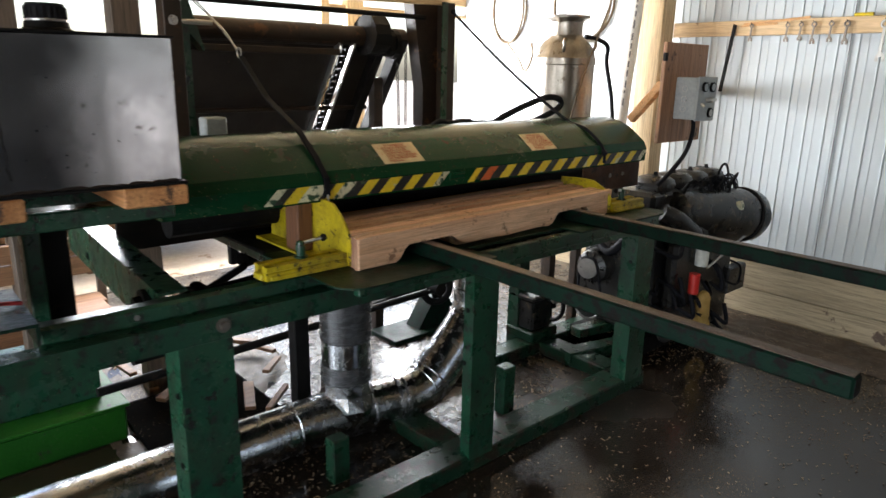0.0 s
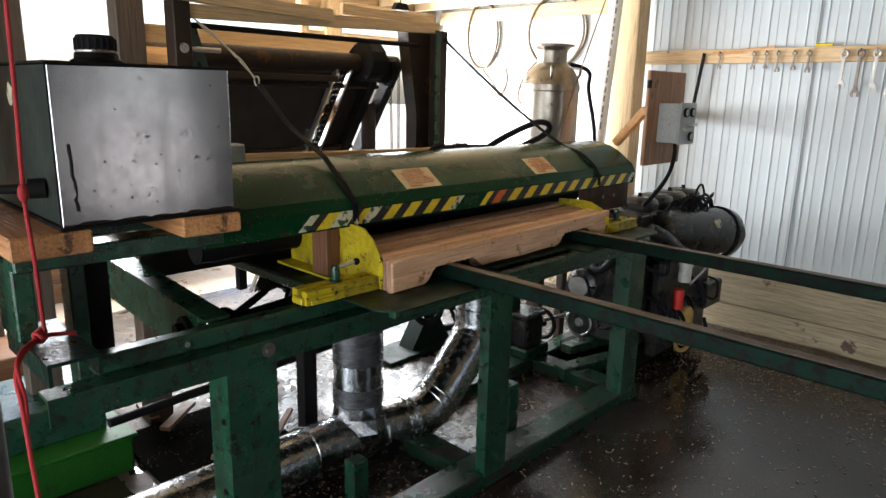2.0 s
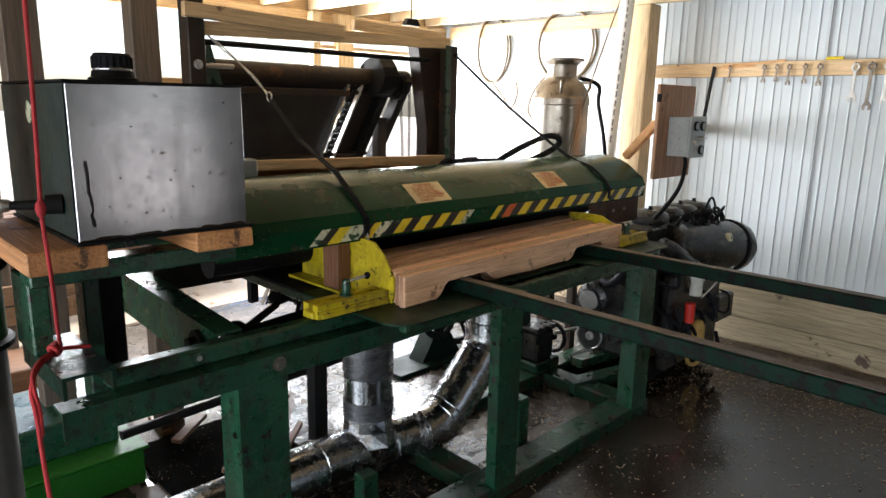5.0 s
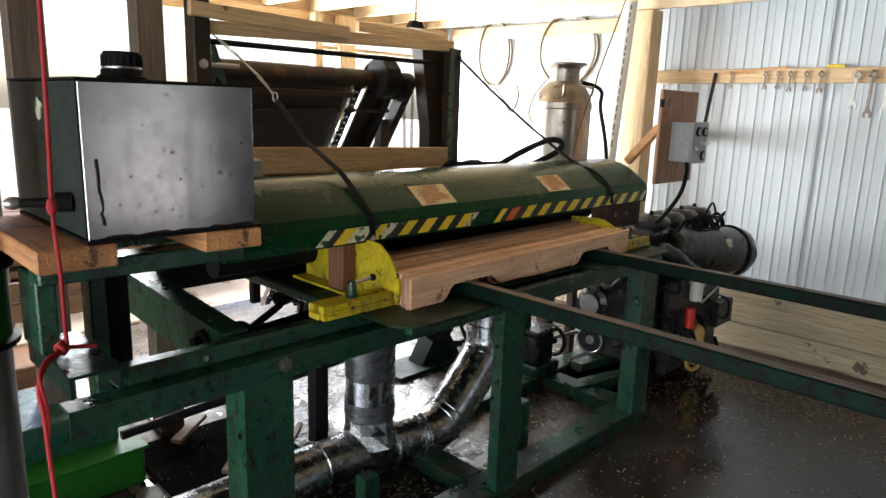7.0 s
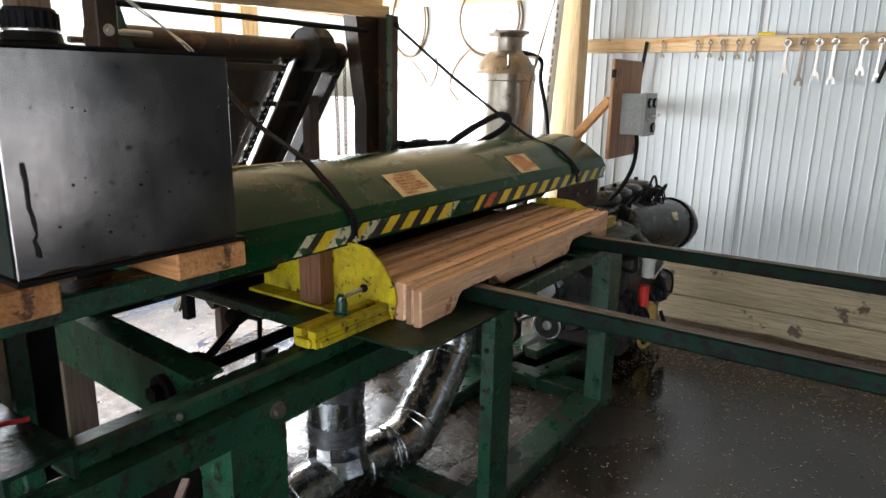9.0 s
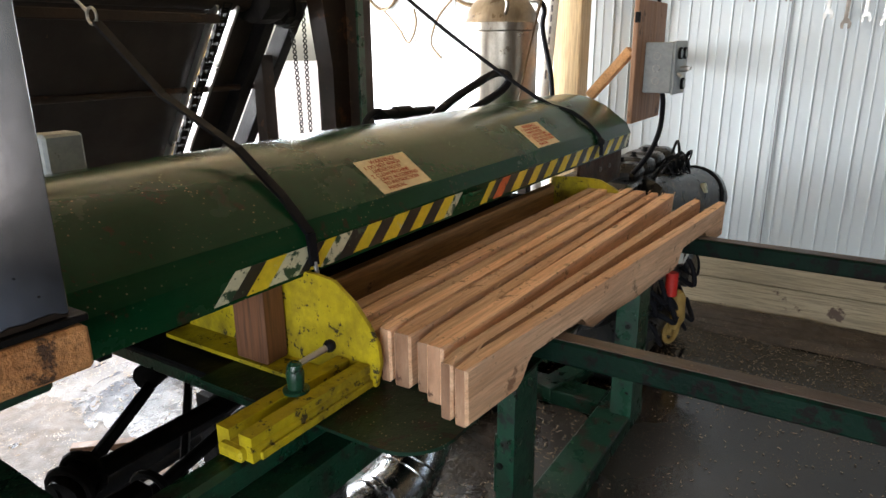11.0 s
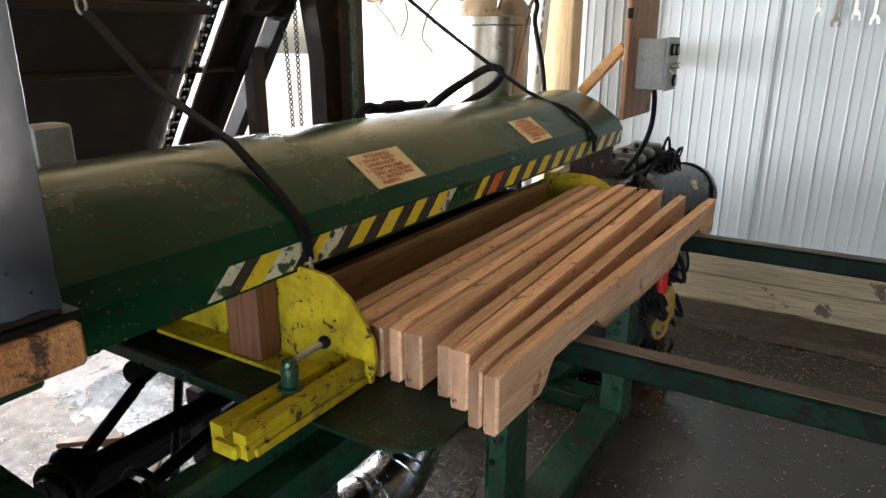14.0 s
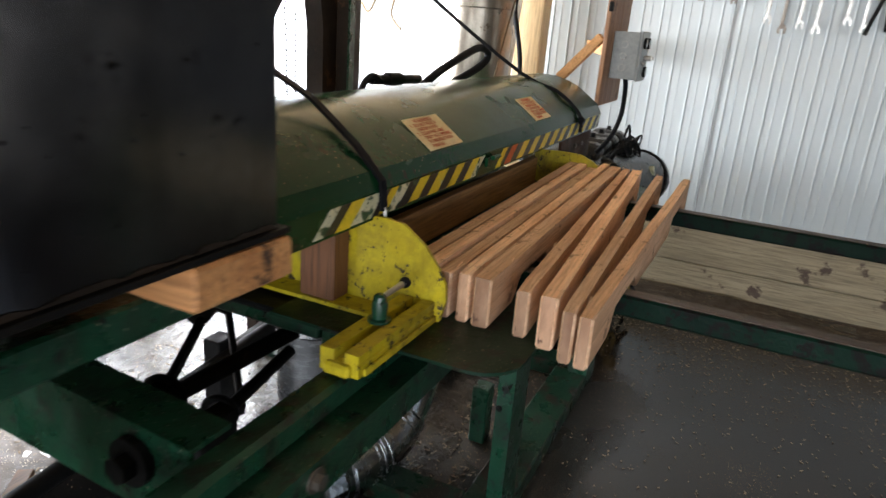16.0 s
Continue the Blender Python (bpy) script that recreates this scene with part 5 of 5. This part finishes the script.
def infeed():
    """The inclined feeder behind the hood: it lifts boards on its far side and drops them on the near one."""
    f = thing("inclined_feeder", (1.7, 2.95, 0), "rusty dark steel feed conveyor with tall side frames", "conveyor")
    part("side_frame", prism([(2.31, 0.78), (2.44, 0.78), (2.45, 1.83), (2.24, 1.83), (2.31, 1.4)], 1, 2.78, 2.86), STEEL_RUST, f)
    part("side_frame", B((2.40, 2.46, 2.70, 2.78, 0.78, 1.83)), STEEL_RUST, f)
    part("side_channel", B((2.365, 2.40, 2.69, 2.70, 0.9, 1.83), bev=0), GREEN, f)
    part("side_frame", B((0.965, 1.035, 2.70, 2.78, 0.95, 1.93)), STEEL_RUST, f)
    part("side_frame", prism([(1.036, 0.95), (1.10, 0.95), (1.10, 1.62), (1.16, 1.55), (1.10, 1.76), (1.036, 1.76)], 1, 2.80, 2.86), GREEN, f)
    part("frame_bolt", bolt((1.0, 2.699, 1.66), (0, -1, 0), 0.012, 0.015), STEEL, f)
    part("spindle", rod((1.03, 2.74, 1.66), (1.17, 2.74, 1.66), 0.01), STEEL, f)
    part("top_slat", bar((0.95, 2.70, 1.862), (1.70, 2.70, 1.842), 0.03, 0.055), PINE_X, f, "pale timber slat")
    part("top_slat", bar((0.98, 2.735, 1.80), (2.42, 2.735, 1.845), 0.03, 0.055), PINE_X, f, "pale timber slat")
    part("top_slat", bar((1.80, 2.76, 1.885), (2.40, 2.76, 1.875), 0.03, 0.05), PINE_X, f, "pale timber slat")
    part("bracket", prism([(2.10, 1.912), (2.20, 1.912), (2.18, 1.945), (2.12, 1.945)], 1, 2.72, 2.75), STEEL_K, f)
    part("guide_rod", rod((1.05, 2.76, 1.752), (2.30, 2.76, 1.752), 0.012), STEEL_K, f, smooth=True)
    part("hang_chain", rod((2.15, 2.735, 1.945), (2.15, 2.735, 2.405), 0.0035), STEEL_K, f)
    # the inclined bed: leans towards the hood at the top
    def at(s):
        """Place down the near face: s metres from the top."""
        return 2.86 + 0.565 * s, 1.66 - 0.825 * s
    yt, zt = at(0.0)
    yb, zb = at(1.32)
    part("bed_panel", prism([(yt + 0.03, zt), (yt + 0.05, zt), (yb + 0.05, zb), (yb + 0.03, zb)], 0, 1.06, 1.872), PANEL, f, "dark stained back panel")
    part("bed_panel", prism([(yt + 0.05, zt), (yt + 0.07, zt), (yb + 0.07, zb), (yb + 0.05, zb)], 0, 1.948, 2.16), PANEL, f)
    part("top_roller", rod((1.06, yt + 0.06, zt - 0.01), (2.28, yt + 0.06, zt - 0.01), 0.05, seg=20), STEEL_RUST, f, smooth=True)
    part("panel_rail", bar((1.06, yt + 0.02, zt - 0.09), (1.86, yt + 0.02, zt - 0.09), 0.03, 0.03), STEEL_RUST, f)
    part("sprocket_guard", rough_up(rod((2.01, yt + 0.02, zt), (2.11, yt + 0.02, zt), 0.10, seg=12), 0.012, 14), STEEL_K, f)
    part("bearing", rough_up(B((2.13, 2.22, yt - 0.02, yt + 0.08, zt - 0.10, zt + 0.02), bev=0.02), 0.01, 14), STEEL_K, f)
    part("sprocket", rod((2.18, yt + 0.04, zt - 0.04), (2.21, yt + 0.04, zt - 0.04), 0.075, seg=14), STEEL_K, f)
    for x in (1.865, 1.955):
        part("chain_rail", bar((x, at(0.05)[0], at(0.05)[1]), (x, *at(1.7)), 0.012, 0.03), STEEL, f)
    for x in (2.13, 2.26):
        part("strut", bar((x, at(0.0)[0] + 0.03, at(0.0)[1]), (x, *at(1.75)), 0.05, 0.07), STEEL_K, f)
    part("support_leg", B((2.17, 2.23, 3.02, 3.08, 0.0, 1.45)), STEEL_RUST, f)
    part("support_leg", B((2.15, 2.21, 3.80, 3.86, 0.0, 0.30)), STEEL_RUST, f)
    # loose drive chains at the side
    for x, y, sag in ((2.24, 2.92, 0.02), (2.29, 2.90, 0.0)):
        bm = bmesh.new()
        for i in range(46):
            z = 1.62 - i * 0.02
            ring((x + sag * math.sin(i / 46 * 3.1), y, z), (1, 0.15, 0) if i % 2 else (0.1, 1, 0), 0.008, 0.003, 8, bm, 5)
        part("drive_chain", bm, STEEL_K, f)
    # slot chain up the bed
    bm = bmesh.new()
    for i in range(44):
        y, z = at(0.04 + i * 0.038)
        y2, z2 = at(0.04 + i * 0.038 + 0.024)
        w = 0.011 if i % 2 else 0.016
        for x in (1.91 - w, 1.91 + w):
            bar((x, y, z), (x, *at(0.04 + i * 0.038 + 0.040)), 0.006, 0.016, 0.001, bm)
        bar((1.91 - w - 0.006, y, z), (1.91 + w + 0.006, y, z), 0.010, 0.012, 0.001, bm)
        bar((1.91 - w, y2, z2), (1.91 + w, y2, z2), 0.008, 0.010, 0.001, bm)
    part("slat_chain", bm, STEEL_K, f, "flat link chain with gaps")
    # chute that takes the dropped boards
    part("chute_side", B((2.28, 2.30, 2.46, 2.69, 0.6, 1.12)), STEEL_RUST, f)
    part("chute_front", B((0.95, 2.28, 2.46, 2.48, 0.93, 1.10)), STEEL_RUST, f)
    part("junction_box", B((0.93, 1.01, 2.29, 2.35, 1.235, 1.32), bev=0.006), GREYBOX, f, "pale grey junction box")
    part("junction_bolt", rod((0.97, 2.32, 1.05), (0.97, 2.32, 1.236), 0.012), GREYBOX, f)
    # flight bars that ride down the near face
    bars = []
    for i in range(6):
        b = new("flight_bar", finish(rod((-0.56, 0, 0), (0.56, 0, 0), 0.012, seg=10), "flight_bar", STEEL_RUST, (0, 0, 0), True))
        b.parent = f
        ORIGIN[b.name] = ORIGIN[f.name]
        bars.append(b)
    return f, at, bars


def loose_planks():
    """Old planks lying on the floor by the open wall."""
    for x1, y0, y1, z in ((0.90, 3.60, 3.78, 0.085), (0.98, 3.90, 4.12, 0.15), (1.04, 4.25, 4.42, 0.10)):
        solo("floor_plank", rough_up(B((-0.9, x1, y0, y1, 0.0, z), bev=0.006), 0.006, 4, y0), OLDPLANK, (0, y0, 0), "old brown plank lying on the sawdust", "plank", "planks on the floor")




def yard():
    """Lumber stacked outside the open wall."""
    rng = random.Random(11)
    for k in range(6):
        for j in range(3):
            x0 = -0.8 + rng.uniform(-0.2, 0.2)
            y = 5.3 + j * 0.26
            z = 0.20 + k * 0.085
            solo("yard_plank", B((x0, x0 + 3.1, y, y + 0.22, z, z + 0.05), bev=0.004), FARWOOD, (x0, y, z), "brown sawn plank in a stack outside", "plank", "planks in the yard")
            if j == 0:
                for xx in (0.0, 1.7):
                    solo("sticker_strip", B((x0 + 0.3 + xx, x0 + 0.36 + xx, 5.3, 6.02, z - 0.035 if k else -0.03, z), bev=0.002), FARWOOD, (x0 + xx, 5.6, z - 0.035), "thin spacer strip between planks", "strip", "spacers in the yard")


# ---------------------------------------------------------------- stringers
LEN, HIGH = 1.335, 0.096


def plain_board(seed, thick):
    """An un-notched blank on edge."""
    bm = B((0, LEN, 0, thick, 0, HIGH), bev=0.003)
    return rough_up(bm, 0.002, 5, seed)


def stringer(seed, thick, wane=0.0):
    """A notched pallet stringer on edge; origin at its left end's front bottom corner, length along x."""
    rng = random.Random(seed)
    j = lambda a: rng.uniform(-a, a)
    n1, n2, n3, n4 = 0.165 + j(0.01), 0.405 + j(0.01), 0.945 + j(0.01), 1.185 + j(0.01)
    d = 0.054
    low = [(0, 0), (n1 - 0.02, 0), (n1, 0.012), (n1 + 0.012, d - 0.012), (n1 + 0.03, d), (n2 - 0.03, d), (n2 - 0.012, d - 0.012), (n2, 0.012 + wane * 0.6), (n2 + 0.03, wane * 0.5)]
    for x in (0.50, 0.58, 0.66, 0.74, 0.82):
        low.append((x, max(0, wane * (0.3 + 0.5 * rng.random()))))
    low += [(n3 - 0.03, wane * 0.2), (n3, 0.012), (n3 + 0.012, d - 0.012), (n3 + 0.03, d), (n4 - 0.03, d), (n4 - 0.012, d - 0.012), (n4, 0.012), (n4 + 0.02, 0), (LEN + j(0.006), 0)]
    xs = [1.30 - 0.05 * k + j(0.012) for k in range(26)]
    top = [(LEN + j(0.008), HIGH + j(0.002))] + [(x, HIGH + 0.001 * noise.noise(Vector((x * 2, seed, 0))) + j(0.0004)) for x in xs] + [(0, HIGH + j(0.003))]
    rise = j(0.005)
    top = [(x, z + rise) for x, z in top]
    bm = prism(low + top, 1, 0.0, thick, bev=0.004)
    for v in bm.verts:
        v.co.y += 0.0018 * noise.noise(Vector((v.co.x * 1.6, seed * 1.7, 0))) + 0.0004 * noise.noise(Vector((v.co.x * 31, v.co.z * 30, seed)))
        v.co.z += 0.0005 * noise.noise(Vector((v.co.x * 27, v.co.y * 60, seed)))
        if v.co.x < 0.005 or v.co.x > LEN - 0.02:
            v.co.x += 0.004 * noise.noise(Vector((v.co.y * 40, v.co.z * 25, seed)))
    return bm


# front-to-back order on the bed; left and right ends' front faces over time
TIMES = [0.0, 3.5, 4.2, 6.3, 7.5, 8.7, 9.7, 10.8, 11.5, 12.0, 12.5, 13.0, 13.5, 14.0, 14.5, 15.0, 15.5, 16.0]
THICK = [0.030, 0.029, 0.037, 0.031, 0.040, 0.030, 0.034, 0.033, 0.034, 0.034]
LEFT = [
    [1.555, 1.554, 1.548, 1.546, 1.544, 1.528, 1.475, 1.421, 1.407, 1.396, 1.388, 1.381, 1.370, 1.359, 1.349, 1.340, 1.333, 1.320],
    [1.586, 1.585, 1.579, 1.577, 1.575, 1.559, 1.507, 1.452, 1.438, 1.428, 1.419, 1.412, 1.401, 1.390, 1.380, 1.371, 1.364, 1.352],
    [1.617, 1.616, 1.611, 1.609, 1.607, 1.592, 1.541, 1.488, 1.476, 1.465, 1.457, 1.449, 1.438, 1.430, 1.420, 1.413, 1.406, 1.392],
    [1.656, 1.655, 1.650, 1.648, 1.646, 1.632, 1.582, 1.527, 1.516, 1.507, 1.499, 1.492, 1.481, 1.474, 1.470, 1.466, 1.461, 1.450],
    [1.689, 1.688, 1.683, 1.681, 1.679, 1.666, 1.617, 1.562, 1.556, 1.552, 1.545, 1.539, 1.531, 1.528, 1.527, 1.527, 1.527, 1.524],
    [1.731, 1.730, 1.726, 1.724, 1.722, 1.709, 1.661, 1.604, 1.598, 1.594, 1.587, 1.581, 1.573, 1.570, 1.569, 1.569, 1.569, 1.567],
    [1.763, 1.762, 1.758, 1.756, 1.755, 1.742, 1.695, 1.637, 1.632, 1.628, 1.622, 1.617, 1.610, 1.608, 1.607, 1.607, 1.607, 1.606],
]
RIGHT = [
    [1.617, 1.617, 1.615, 1.584, 1.582, 1.578, 1.43, 1.308, 1.307, 1.307, 1.307, 1.308, 1.310, 1.310, 1.312, 1.314, 1.318, 1.320],
    [1.648, 1.648, 1.646, 1.615, 1.613, 1.609, 1.48, 1.380, 1.384, 1.388, 1.391, 1.394, 1.396, 1.397, 1.400, 1.402, 1.405, 1.408],
    [1.679, 1.679, 1.677, 1.646, 1.644, 1.640, 1.54, 1.470, 1.470, 1.472, 1.474, 1.476, 1.477, 1.478, 1.480, 1.482, 1.484, 1.486],
    [1.718, 1.718, 1.716, 1.685, 1.683, 1.680, 1.59, 1.525, 1.525, 1.525, 1.526, 1.527, 1.527, 1.528, 1.528, 1.529, 1.530, 1.530],
    [1.751, 1.751, 1.749, 1.718, 1.716, 1.713, 1.63, 1.562, 1.562, 1.562, 1.562, 1.562, 1.562, 1.562, 1.562, 1.562, 1.562, 1.562],
    [1.793, 1.793, 1.791, 1.760, 1.758, 1.755, 1.68, 1.606, 1.606, 1.606, 1.606, 1.606, 1.606, 1.606, 1.606, 1.606, 1.606, 1.606],
    [1.825, 1.825, 1.823, 1.792, 1.790, 1.787, 1.72, 1.641, 1.641, 1.641, 1.641, 1.641, 1.641, 1.641, 1.641, 1.641, 1.641, 1.641],
]
XLEFT = [(1.058, 1.034), (1.066, 1.040), (1.072, 1.072), (1.074, 1.094), (1.074, 1.090), (1.075, 1.092), (1.075, 1.092), (1.075, 1.08), (1.075, 1.08), (1.075, 1.08), (1.075, 1.08)]


def stack():
    made = []
    for i, th in enumerate(THICK):
        bm = plain_board(i, th - 0.005) if i == 9 else stringer(40 + i, th - 0.005, 0.019 if i == 0 else 0.0)
        lab = "notched oak pallet stringer on edge, rough bark edge" if i == 0 else "brown blank board waiting under the hood" if i == 9 else "notched oak pallet stringer standing on edge"
        ob = solo("stringer", bm, OLDWOOD if i == 9 else STRINGER, (0, 0, 0), lab, "stringer", "stringers on the outfeed")
        made.append(ob)
        if i == 9:
            continue
        ob.data.materials.append(ENDGRAIN)
        for f in ob.data.polygons:
            if abs(f.normal.x) > 0.75 and (f.center.x < 0.05 or f.center.x > LEN - 0.05):
                f.material_index = 1
        # frayed slivers along the sawn edges
        rng = random.Random(70 + i)
        for k in range(7):
            x = rng.choice((rng.uniform(0.02, 1.3), LEN - rng.uniform(0, 0.05), rng.uniform(0, 0.25)))
            y = rng.choice((0.001, th - 0.006))
            z = HIGH + 0.0005 if k < 5 else rng.uniform(0.07, 0.09)
            part("sliver", bar((x, y, z), (x + rng.uniform(0.008, 0.03), y + rng.uniform(-0.003, 0.003), z + rng.uniform(0.0, 0.008)), 0.0022, 0.0014, 0), STRINGER, ob)
    return made


def dropped_boards():
    made = []
    for i in range(7):
        bm = B((-0.66, 0.66, -0.017, 0.017, -0.046, 0.046), bev=0.003)
        made.append(solo("blank_board", bm, DROPWOOD, (0, 0, 0), "pale sawn blank board dropping from the feeder", "board", "blank boards in the feeder"))
    return made


DROPWOOD = wood("fresh_board", (0.42, 0.27, 0.13), (0.55, 0.37, 0.2), 0)

shed()
MACHINE = machine()
fence(1.067, -1, "chipped yellow steel side guide with a flange")
fence(2.372, 1, "chipped yellow steel side guide with a flange")
clamp(0.800, 1.060, 1.622, 1.694, (0.931, 1.665), (1.003, 1.657, 1.012))
clamp(2.385, 2.62, 1.60, 1.68, (2.50, 1.64), (2.44, 1.63, 1.01))
solo("wood_upright", B((1.008, 1.062, 1.815, 1.895, 0.9305, 1.092)), UPRIGHT, (1.03, 1.85, 0.93), "dark brown timber upright behind the guide", "timber")
tank()
duct()
engine()
gearbox()
pulleys()
linkage()
green_box()
small_clutter()
pipe_post()
red_rope()
straps()
control_panel()
milk_can()
wall_goods()
FEEDER, DOWN, BARS = infeed()
yard()
loose_planks()
heap("sawdust_drift", 3.80, 4.228, -0.4, 2.4, 0.035, "brown sawdust drifted against the plank wall", 1.0)
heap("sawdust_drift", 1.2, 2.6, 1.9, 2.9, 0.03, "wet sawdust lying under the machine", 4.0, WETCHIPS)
heap("sawdust_drift", 0.60, 1.58, 2.50, 4.1, 0.02, "dull brown sawdust drifted under the feeder", 12.0)
heap("sawdust_drift", 2.65, 4.15, 2.45, 3.75, 0.012, "wet chips lying behind the engine", 15.0, WETCHIPS)
heap("sawdust_drift", 1.50, 2.7, 2.55, 3.75, 0.014, "wet brown sawdust and chips under the feeder", 7.0, WETCHIPS)
# this strip's paler chips carry the daylight that falls inside the open wall
heap("sawdust_drift", 0.3, 3.4, 3.7, 4.74, 0.016, "chips strewn near the open wall, paler for the daylight", 9.0, DAYLITCHIPS)
chips()
STACK = stack()
DROPS = dropped_boards()


def motions():
    # stringers creep out of the machine, front ones first
    for i, ob in enumerate(STACK):
        rows = []
        for k, t in enumerate(TIMES):
            if i < len(LEFT):
                L, R = LEFT[i][k], RIGHT[i][k]
            else:
                L, R = LEFT[-1][k] + 0.034 * (i - 6), RIGHT[-1][k] + 0.034 * (i - 6)
                if i == 9:
                    # the next one waits inside while the others are pushed out
                    L, R = max(L, 1.850), max(R, 1.858)
            u = min(1.0, max(0.0, (t - 8.5) / 2.5))
            x = XLEFT[i][0] + u * (XLEFT[i][1] - XLEFT[i][0])
            rows.append((t, pose(x, L, 0.9212, 0, 0, math.degrees(math.atan2(R - L, LEN)))))
        walk(ob, rows)
    # flight bars: down the near face, round the foot and back up the far side
    speed, loop_len = 0.25, 2.4
    org = ORIGIN[FEEDER.name]

    def ride(s):
        s %= loop_len
        if s < 1.15:
            y, z = DOWN(s)
            return y + 0.005, z
        u = (s - 1.15) / 1.25
        y, z = DOWN(1.15 * (1 - u))
        return y + 0.15 + 0.02 * math.sin(math.pi * u), z + 0.06
    for i, b in enumerate(BARS):
        rows = []
        for k in range(65):
            t = k * 0.25
            y, z = ride(0.05 + i * 0.4 + speed * t)
            rows.append((t, pose(1.62 - org.x, y - org.y, z - org.z)))
        walk(b, rows)
    # boards: carried up behind, over the top, then dropped into the chute
    # each: when it tips over, then its heights in the chute as the boards below are taken
    plan = ((-9, ((0, 1.11), (4.4, 1.11), (5.4, 1.02), (16, 0.86))),
            (1.22, ((1.7, 1.20), (4.4, 1.20), (5.4, 1.11), (7.1, 1.11), (7.5, 1.05), (10.8, 0.95), (16, 0.95))),
            (2.32, ((3.0, 1.02), (16, 0.95))),
            (2.50, ((2.9, 1.20), (3.2, 1.20), (16, 1.04))),
            (3.30, ((3.7, 1.29), (4.4, 1.29), (5.4, 1.20), (7.1, 1.195), (7.5, 1.135), (10.8, 1.04), (16, 1.04))),
            (5.60, ((6.0, 1.29), (7.1, 1.285), (7.5, 1.225), (10.8, 1.13), (16, 1.13))),
            (-9, ((0, 1.02), (4.4, 1.02), (16, 0.80))))
    rest = lambda z: pose(1.60, 2.60, z, 0, 1, 0)
    for ob, (t0, heights) in zip(DROPS, plan):
        rows = []
        if t0 > 0:
            z = heights[0][1]
            rows = [(0.0, pose(1.60, 3.25, 1.35, -30, 0, 0)), (t0 - 0.75, pose(1.60, 3.12, 1.53, -30, 0, 0)), (t0 - 0.25, pose(1.60, 2.98, 1.74, -30, 0, 0)), (t0 - 0.05, pose(1.60, 2.82, 1.76, 0, 2, 0)), (t0 + 0.06, pose(1.60, 2.70, 1.66, 15, 4, 0)), (t0 + 0.18, pose(1.60, 2.63, 1.46, 10, 3, 0)), (t0 + 0.28, rest(z))]
        walk(ob, rows + [(t, rest(z)) for t, z in heights])


motions()
